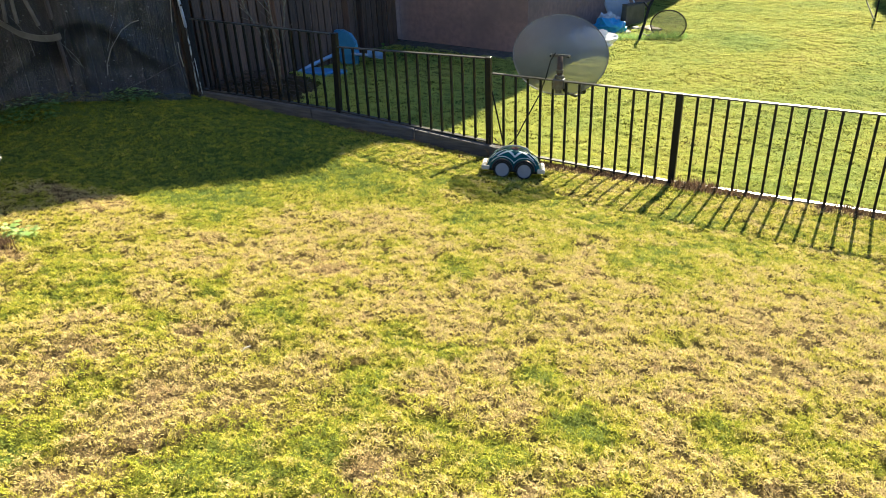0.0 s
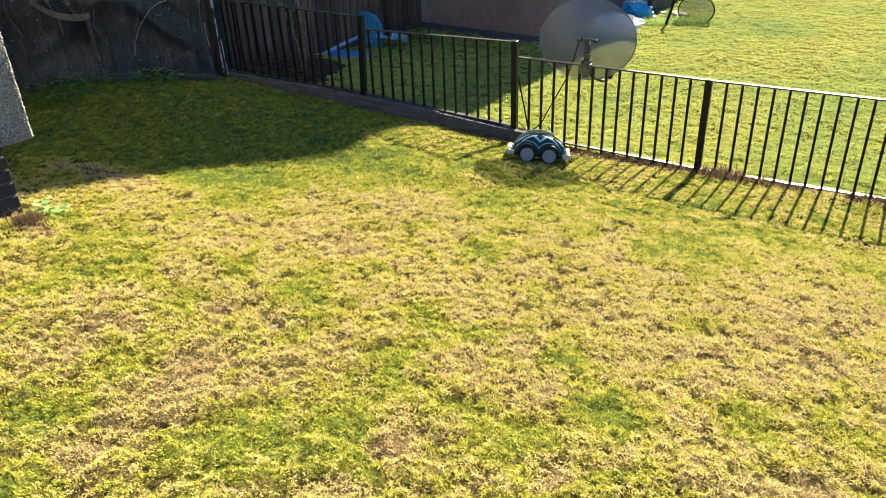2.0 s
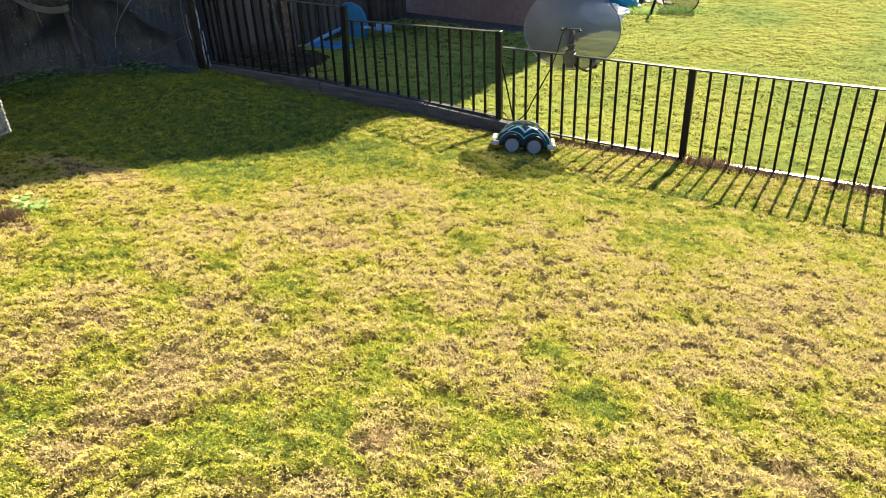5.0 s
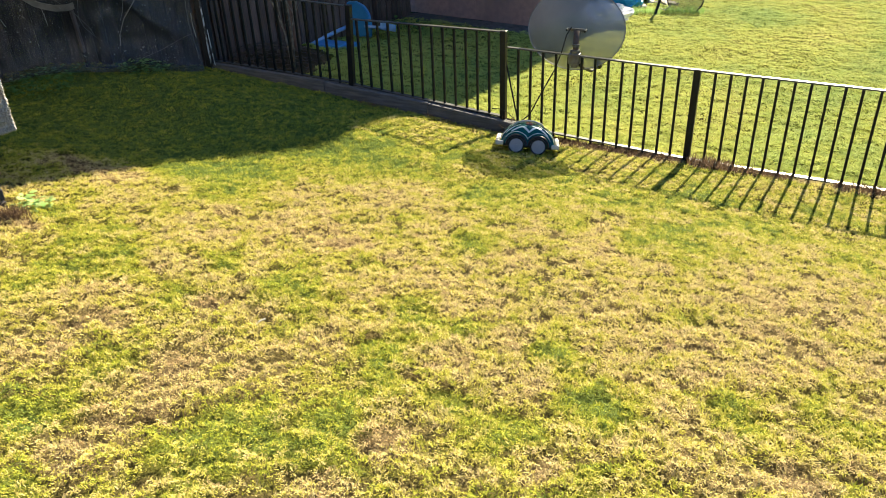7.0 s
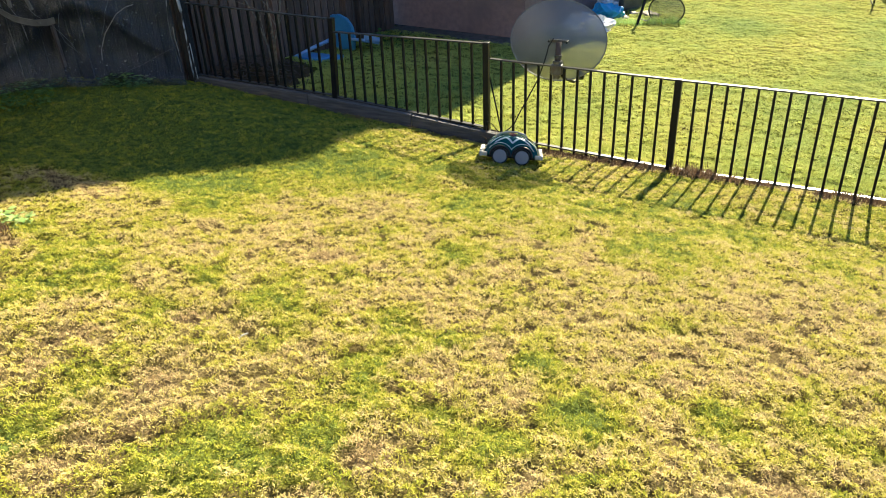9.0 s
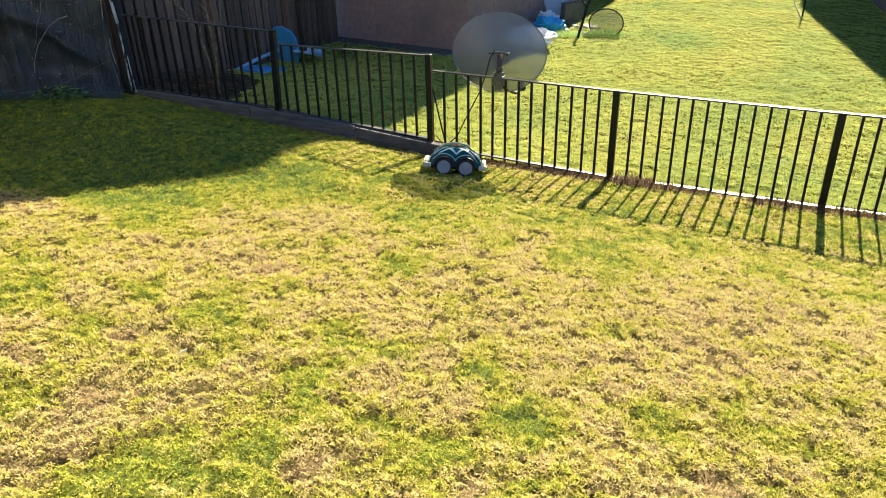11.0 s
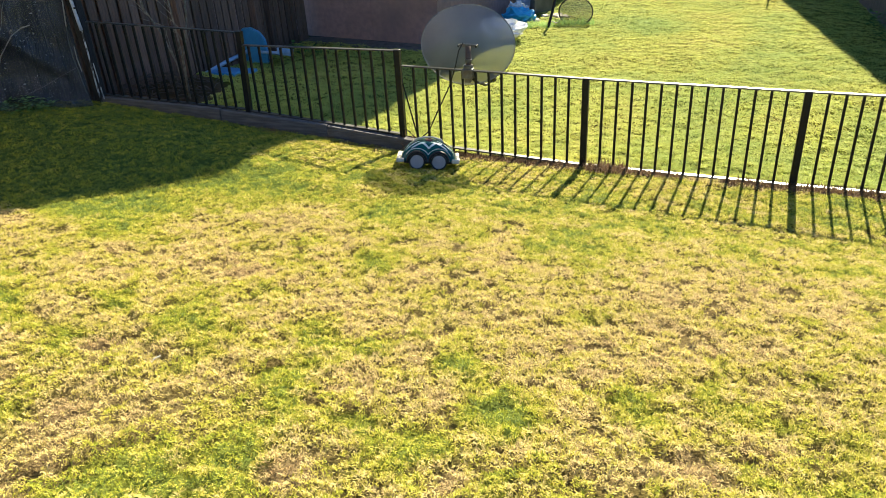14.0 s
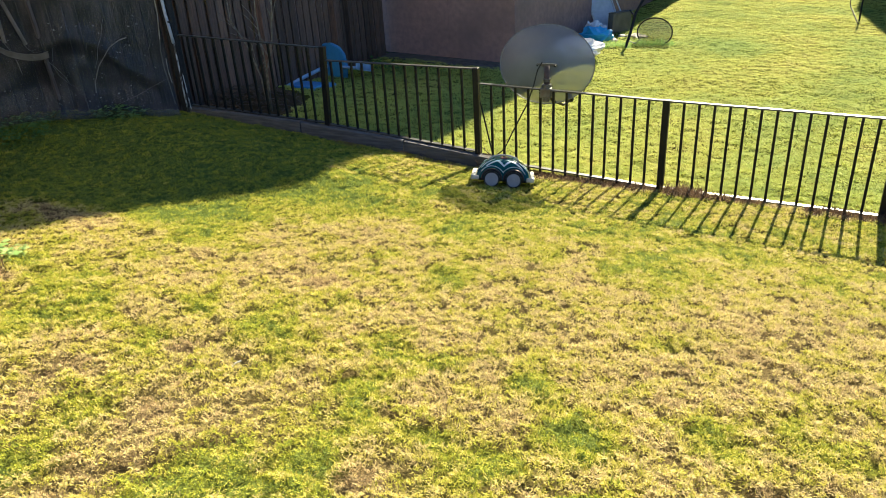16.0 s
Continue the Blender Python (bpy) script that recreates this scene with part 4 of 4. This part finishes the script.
# ---- plants and litter ----
def leaf_clump(name, at, spread, count, size, mat, label, category, height=0.12, rng=None, fresh=1.0):
    rng = rng or np.random.RandomState(11)
    V, F, D = [], [], []
    for i in range(count):
        r, a = spread * math.sqrt(rng.rand()), rng.rand() * 6.283
        x, y = at[0] + r * math.cos(a) * at[2], at[1] + r * math.sin(a) * at[3]
        z = float(ground(x, y)) + height * rng.rand() * (1.1 - r / spread * 0.6)
        s, b, tip = size * (0.6 + 0.8 * rng.rand()), rng.rand() * 6.283, rng.rand() * 0.9 - 0.35
        o, w = Vector((math.cos(b), math.sin(b), tip)).normalized() * s, Vector((-math.sin(b), math.cos(b), 0.3 * (rng.rand() - 0.5))) * s * 0.33
        c = Vector((x, y, z))
        k = len(V)
        V += [c, c + o * 0.45 + w, c + o * 0.45 - w, c + o * 0.8 + w * 0.7, c + o * 0.8 - w * 0.7, c + o + Vector((0, 0, -0.15 * s))]
        F += [k, k + 1, k + 2, k + 2, k + 1, k + 3, k + 2, k + 3, k + 4, k + 4, k + 3, k + 5]
        D += [rng.rand() * fresh] * 6
        if i % 3 == 0:      # its stalk
            k = len(V)
            q = Vector((x, y, float(ground(x, y))))
            V += [q, q + Vector((0.003, 0, 0)), c]
            F += [k, k + 1, k + 2]
            D += [0.5] * 3
    return tagged(from_arrays(name, np.array([tuple(v) for v in V]), np.array(F), 3, mat, D), label, category, kind="stuff")


def tuft(name, at, spread, count, length, mat, label, rng):
    x, y = at[0] + rng.randn(count) * spread, at[1] + rng.randn(count) * spread * 0.7
    ob = blades(name, x, y, length, 0.004, 1.1, mat, label, rng)
    ob["category"] = "grass tuft"
    return ob


def build_plants():
    rng = np.random.RandomState(5)
    leaf_clump("weed_patch", (-3.58, -1.32, 0.9, 0.9), 0.30, 420, 0.036, M_LEAF, "low green weeds at the foot of the netted fence", "weeds", 0.14, rng)
    leaf_clump("weed_patch", (-3.17, -0.61, 0.8, 1.0), 0.24, 380, 0.034, M_LEAF, "low green weeds at the foot of the netted fence", "weeds", 0.12, rng)
    leaf_clump("weed_patch", (-3.51, -0.98, 0.7, 0.7), 0.13, 110, 0.03, M_LEAF, "low green weeds at the foot of the netted fence", "weeds", 0.10, rng)
    leaf_clump("broad_leaf_plant", (-1.50, -2.99, 1, 1), 0.085, 46, 0.05, M_PALELEAF, "pale broad-leaved weed growing at the house corner", "plant", 0.10, rng)
    tuft("dry_tuft", (-1.42, -3.17), 0.042, 900, 0.10, M_STRAW, "brown dead grass tuft at the house corner", rng)
    tuft("dry_tuft", (1.62, -0.04), 0.075, 900, 0.085, M_STRAW, "brown dead grass tuft at a railing post", rng)
    tuft("dry_tuft", (1.50, -0.035), 0.04, 220, 0.06, M_STRAW, "brown dead grass tuft at a railing post", rng)
    tuft("dry_tuft", (0.30, -0.09), 0.075, 700, 0.045, M_STRAW, "brown dead leaves and soil at the kerb end", rng)
    tuft("dry_tuft", (0.09, -0.02), 0.04, 240, 0.16, M_STRAW, "straggling dead grass at the corner post", rng)
    # trimmed dead grass along the bottom rail
    n = 20000
    x, y = 0.2 + rng.rand(n) * 3.9, -0.055 + rng.randn(n) * 0.035
    ok = lattice_noise(x, y * 0, 0.22) > 0.24 + 0.14 * (x > 1.9)
    blades("rail_foot_litter", x[ok], y[ok], 0.05, 0.005, 1.4, M_STRAW, "brown dead clippings along the foot of the railings", rng)
    n = 2600
    x = -1.25 + 1.5 * rng.rand(n)
    y = -0.085 - 0.09 * rng.rand(n) ** 1.6
    ok = lattice_noise(x, y * 0 + 2, 0.17) > 0.45
    blades("kerb_litter", x[ok], y[ok], 0.03, 0.006, 1.45, M_STRAW, "reddish brown dead leaves along the kerb", rng)
    tuft("dry_tuft", (-0.62, -0.085), 0.03, 160, 0.04, M_STRAW, "brown dead clippings against the kerb", rng)
    tw = mesh_object("pale_twig", tube([(0, 0, 0), (0.02, 0.012, 0.006), (0.045, 0.018, 0.004)], 0.003, 6), M_BUMPER)
    tw.matrix_world = pose(0.415, -3.435, float(ground(0.43, -3.42)) + 0.032, 0, 0, 55)
    tagged(tw, "short pale twig lying on the lawn", "twig")
    wl = mesh_object("wire_loop", tube([(-0.10, -0.03, 0.17), (-0.07, -0.05, 0.215), (-0.01, -0.05, 0.22), (0.06, -0.05, 0.20), (0.11, -0.05, 0.15), (0.14, -0.04, 0.13)], 0.003, 6), M_BLACK)
    tagged(wl, "loop of thin black wire at the corner post", "wire")
    # bare shrub behind the railings
    sh = thing("bare_shrub", pose(-2.36, 0.42, float(ground(-2.36, 0.42)) - 0.02), "leafless shrub with pale forked twigs", "shrub")
    stems = (((0, 0, 0), (-0.05, 0.02, 0.35), (-0.13, 0.0, 0.62), (-0.30, 0.02, 0.86), (-0.28, 0.0, 1.15)),
             ((0.03, 0, 0), (0.05, 0.0, 0.4), (0.14, 0.03, 0.7), (0.22, 0.0, 1.0), (0.20, 0.0, 1.3)),
             ((0, 0.03, 0), (0.0, 0.05, 0.5), (-0.02, 0.05, 0.9), (0.03, 0.04, 1.3)))
    for pts in stems:
        st = part("stem", tube(pts, 0.009, 8, taper=0.005), M_BARK, sh, smooth=True)
        for k in range(2, len(pts)):
            for q in range(3):
                a = Vector(pts[k - 1]).lerp(Vector(pts[k]), rng.rand())
                dd = Vector((rng.randn() * 0.8, rng.randn() * 0.4, 0.5 + rng.rand())).normalized() * (0.18 + 0.2 * rng.rand())
                part("twig", tube([a, a + dd * 0.5 + Vector((0, 0, 0.02)), a + dd], 0.005, 5, taper=0.002), M_BARK, st)
    # dead brush heaped under the shrub
    b = bmesh.new()
    for k in range(260):
        x, y = -2.85 + rng.randn() * 0.30, 0.5 + rng.randn() * 0.28
        if y < 0.06:
            continue
        pile = 0.16 * math.exp(-((x + 2.8) ** 2 + (y - 0.55) ** 2) / 0.12)
        z = float(ground(x, y)) + 0.01 + pile * rng.rand()
        a, ln = rng.rand() * 6.283, 0.06 + 0.2 * rng.rand()
        tube([(x, y, z), (x + math.cos(a) * ln * 0.5, y + math.sin(a) * ln * 0.5, z + 0.03 * rng.rand()), (x + math.cos(a) * ln, y + math.sin(a) * ln, z + 0.04 * rng.randn())], 0.004, 4, b)
    tagged(mesh_object("twig_litter", b, M_DEBRIS), "dark heap of dead brush under the shrub", "twigs", kind="stuff")


def build_toy():
    g = float(ground(-2.75, 2.35))
    t = thing("toy_slide", pose(-2.83, 2.3, g), "faded blue plastic toy slide lying in the shade", "toy")
    b = bmesh.new()
    prof = [(-0.15, 0.0), (0.15, 0.0), (0.17, 0.14), (0.15, 0.28), (0.09, 0.365), (-0.02, 0.41), (-0.13, 0.40), (-0.155, 0.36)]
    f = b.faces.new([b.verts.new((x, 0, z)) for x, z in prof])
    ext = bmesh.ops.extrude_face_region(b, geom=[f])
    bmesh.ops.translate(b, vec=(0, 0.05, 0), verts=[v for v in ext["geom"] if isinstance(v, bmesh.types.BMVert)])
    bmesh.ops.recalc_face_normals(b, faces=b.faces)
    bmesh.ops.bevel(b, geom=b.edges[:], offset=0.008, segments=2, affect="EDGES")
    part("side_panel", b, M_BLUE, t, "rounded bright blue side panel")
    part("hand_rail", tube([(-0.10, 0.0, 0.14), (-0.12, -0.45, 0.12), (-0.13, -0.98, 0.08)], 0.022, 10), M_PALEBLUE, t, "pale blue tube", True)
    part("base_frame", box(0.34, 0.24, 0.05, (0.10, -0.72, 0.10), 0.015), M_BLUE, t)
    part("foot", box(0.12, 0.2, 0.07, (0.30, -0.62, 0.07), 0.015), M_BLUE, t)
    tray = box(0.24, 0.34, 0.03, (0.25, 0.08, 0.11), 0.01, Matrix.Rotation(radians(-18), 4, "X"))
    box(0.02, 0.34, 0.08, (0.36, 0.08, 0.13), 0.006, Matrix.Rotation(radians(-18), 4, "X"), tray)
    part("chute", tray, M_PALEBLUE, t, "pale faded chute")
    leaf_clump("weed_patch", (-2.62, 2.95, 1.3, 0.5), 0.22, 90, 0.06, M_LEAF, "small green weeds by the board fence", "weeds", 0.16, np.random.RandomState(8))


def build_scrap_heap():
    gz = lambda x, y: float(ground(x, y))
    # crumpled clear plastic bag
    b = bmesh.new()
    bmesh.ops.create_icosphere(b, subdivisions=4, radius=1)
    for v in b.verts:
        k = 1 + 0.28 * noise.noise(v.co * 2.3) + 0.2 * noise.noise(v.co * 4.5 + Vector((4, 1, 0))) + 0.16 * abs(noise.noise(v.co * 9))
        v.co = Vector((v.co.x * 0.30 * k, v.co.y * 0.22 * k, max(0.0, v.co.z * 0.5 + 0.5) * 0.24 * k))
    bag = mesh_object("plastic_bag", b, M_CLEAR)
    bag.matrix_world = pose(-0.42, 4.22, gz(-0.42, 4.22) - 0.01, 0, 0, -20)
    tagged(bag, "large crumpled clear plastic bag lying on grass", "plastic bag")
    b = bmesh.new()
    bmesh.ops.create_icosphere(b, subdivisions=4, radius=1)
    for v in b.verts:
        k = 1 + 0.3 * noise.noise(v.co * 2.6 + Vector((7, 0, 0))) + 0.14 * noise.noise(v.co * 6)
        v.co = Vector((v.co.x * 0.17 * k, v.co.y * 0.15 * k, max(0.0, v.co.z * 0.5 + 0.5) * 0.21 * k))
    bag = mesh_object("plastic_bag", b, M_CLEAR)
    bag.matrix_world = pose(-0.60, 5.72, gz(-0.60, 5.72) + 0.0, 0, 0, 70)
    tagged(bag, "crumpled clear plastic bag behind a cyan sack", "plastic bag")
    # crumpled cyan sack
    b = bmesh.new()
    bmesh.ops.create_icosphere(b, subdivisions=3, radius=1)
    for v in b.verts:
        k = 1 + 0.35 * noise.noise(v.co * 1.7 + Vector((2, 5, 0))) + 0.22 * noise.noise(v.co * 4.5 + Vector((1, 0, 3)))
        v.co = Vector((v.co.x * 0.225 * k, v.co.y * 0.17 * k, max(0.0, v.co.z * 0.5 + 0.5) * 0.20 * k))
    bag = mesh_object("plastic_sack", b, M_CYAN)
    bag.matrix_world = pose(-0.47, 5.38, gz(-0.47, 5.38) - 0.005, 0, 0, 15)
    tagged(bag, "bright cyan crumpled plastic sack lying on grass", "plastic sack")
    # folded garden lounger leaning on the wall
    t = thing("folding_chair", pose(-0.50, 6.25, gz(-0.50, 6.25), -6, -22, 10), "folded aluminium garden chair with grey-blue mesh", "chair")
    part("mesh_panel", box(0.30, 0.012, 0.62, (0, 0, 0.36), 0.004), M_PANE, t, "grey-blue mesh seat")
    for s in (-1, 1):
        part("side_rail", tube([(s * 0.165, 0, 0.0), (s * 0.165, 0, 0.75)], 0.012, 8), M_FRAME, t)
        part("leg", tube([(s * 0.19 + 0.05, 0.05, 0.0), (s * 0.19 + 0.02, 0.05, 0.7)], 0.011, 8), M_FRAME, t)
    for z in (0.05, 0.68):
        part("cross_rail", tube([(-0.165, 0, z), (0.165, 0, z)], 0.011, 8), M_FRAME, t)
    # grey box
    t = thing("storage_panel", pose(-0.36, 6.2, gz(-0.36, 6.2) - 0.01, 0, 4, 68), "dark grey slab leaning beside a garden chair", "panel")
    part("slab", box(0.46, 0.09, 0.30, (0, 0, 0.15), 0.01), M_GREYBOX, t)
    part("top_edge", box(0.46, 0.092, 0.014, (0, 0, 0.307), 0.004), M_SCRAP, t, "pale top edge")
    # second dish on the ground with a leaning stand
    t = thing("old_satellite_dish", pose(0.31, 5.42, gz(0.31, 5.42) + 0.16, -8, 0, -6), "old perforated satellite dish standing on the grass", "satellite dish")
    b = dish_mesh(0.48, 0.375, 0.05, 8, 36)
    bowl = part("bowl", b, M_OLDDISH, t, smooth=True)
    part("rim", tube(ring_points(0.48, 0.375, 36), 0.009, 6), M_BLACK, bowl)
    t = thing("dish_stand", pose(0.03, 5.05, gz(0.03, 5.05)), "thin black metal stand beside the old dish", "stand")
    part("pole", tube([(-0.02, -0.02, 0), (0.02, 0.06, 0.2), (0.05, 0.16, 0.42), (0.13, 0.30, 0.62)], 0.019, 8), M_BLACK, t)
    part("arm", tube([(0.045, 0.14, 0.40), (-0.03, 0.18, 0.47)], 0.012, 8), M_BLACK, t)
    part("hoop", tube([(0.0, 0.02, 0.1), (0.10, 0.02, 0.07), (0.16, 0.02, 0.13)], 0.006, 8), M_CABLE, t)
    rng = np.random.RandomState(21)
    for k in range(7):
        x, y = -0.30 + 0.40 * rng.rand(), 5.35 + 0.6 * rng.rand()
        b = bmesh.new()
        bmesh.ops.create_icosphere(b, subdivisions=2, radius=1)
        for v in b.verts:
            v.co = Vector((v.co.x * 0.09, v.co.y * 0.07, v.co.z * 0.035)) * (0.7 + 0.6 * rng.rand() * 0.3 + 0.4 * noise.noise(v.co * 2 + Vector((k, 0, 0))))
        ob = mesh_object("rubble_stone", b, M_STONE)
        ob.matrix_world = pose(x, y, gz(x, y) + 0.02, 0, 0, rng.rand() * 90)
        tagged(ob, "pale flat rubble stone in the grass", "stone", "rubble stones")
    for k, (x, y) in enumerate(((-0.28, 5.0), (-0.06, 5.12), (0.18, 5.3), (0.44, 5.38))):
        tuft("long_grass", (x, y), 0.085, 420, 0.10, M_PALELEAF, "long uncut grass round scrap", rng)


def build_far_right():
    gz = lambda x, y: float(ground(x, y))
    t = thing("wire_plant_frame", pose(2.82, 7.87, gz(2.8, 7.87)), "thin black wire frame standing on the lawn", "frame")
    part("post", tube([(0.03, 0, 0.0), (0.03, 0.1, 0.7)], 0.013, 8), M_BLACK, t)
    part("wire", tube([(0.02, -0.35, 0.01), (-0.12, 0.15, 0.2), (-0.16, 0.3, 0.6)], 0.009, 6), M_BLACK, t)
    part("ground_wire", tube([(0.02, -0.35, 0.012), (0.30, -0.38, 0.012)], 0.008, 6), M_BLACK, t)
    b = box(0.66, 0.05, 0.025, (0, 0, 0.03), 0.004)
    pl = mesh_object("loose_plank", b, M_PLANK)
    pl.matrix_world = pose(4.12, 3.22, gz(4.12, 3.22), 0, 0, -69)
    tagged(pl, "grey weathered plank lying in the shade", "plank")
    leaf_clump("ivy_patch", (4.05, 5.2, 0.25, 2.4), 0.4, 160, 0.045, M_LEAF, "dark straggling weeds below the timber fence", "weeds", 0.3, np.random.RandomState(31))


build_ground()
build_railings()
build_kerb()
build_shed()
build_path()
build_boundaries()
build_house_corner()
build_dish()
build_mower()
build_toy()
build_scrap_heap()
build_far_right()
build_plants()
build_grass()
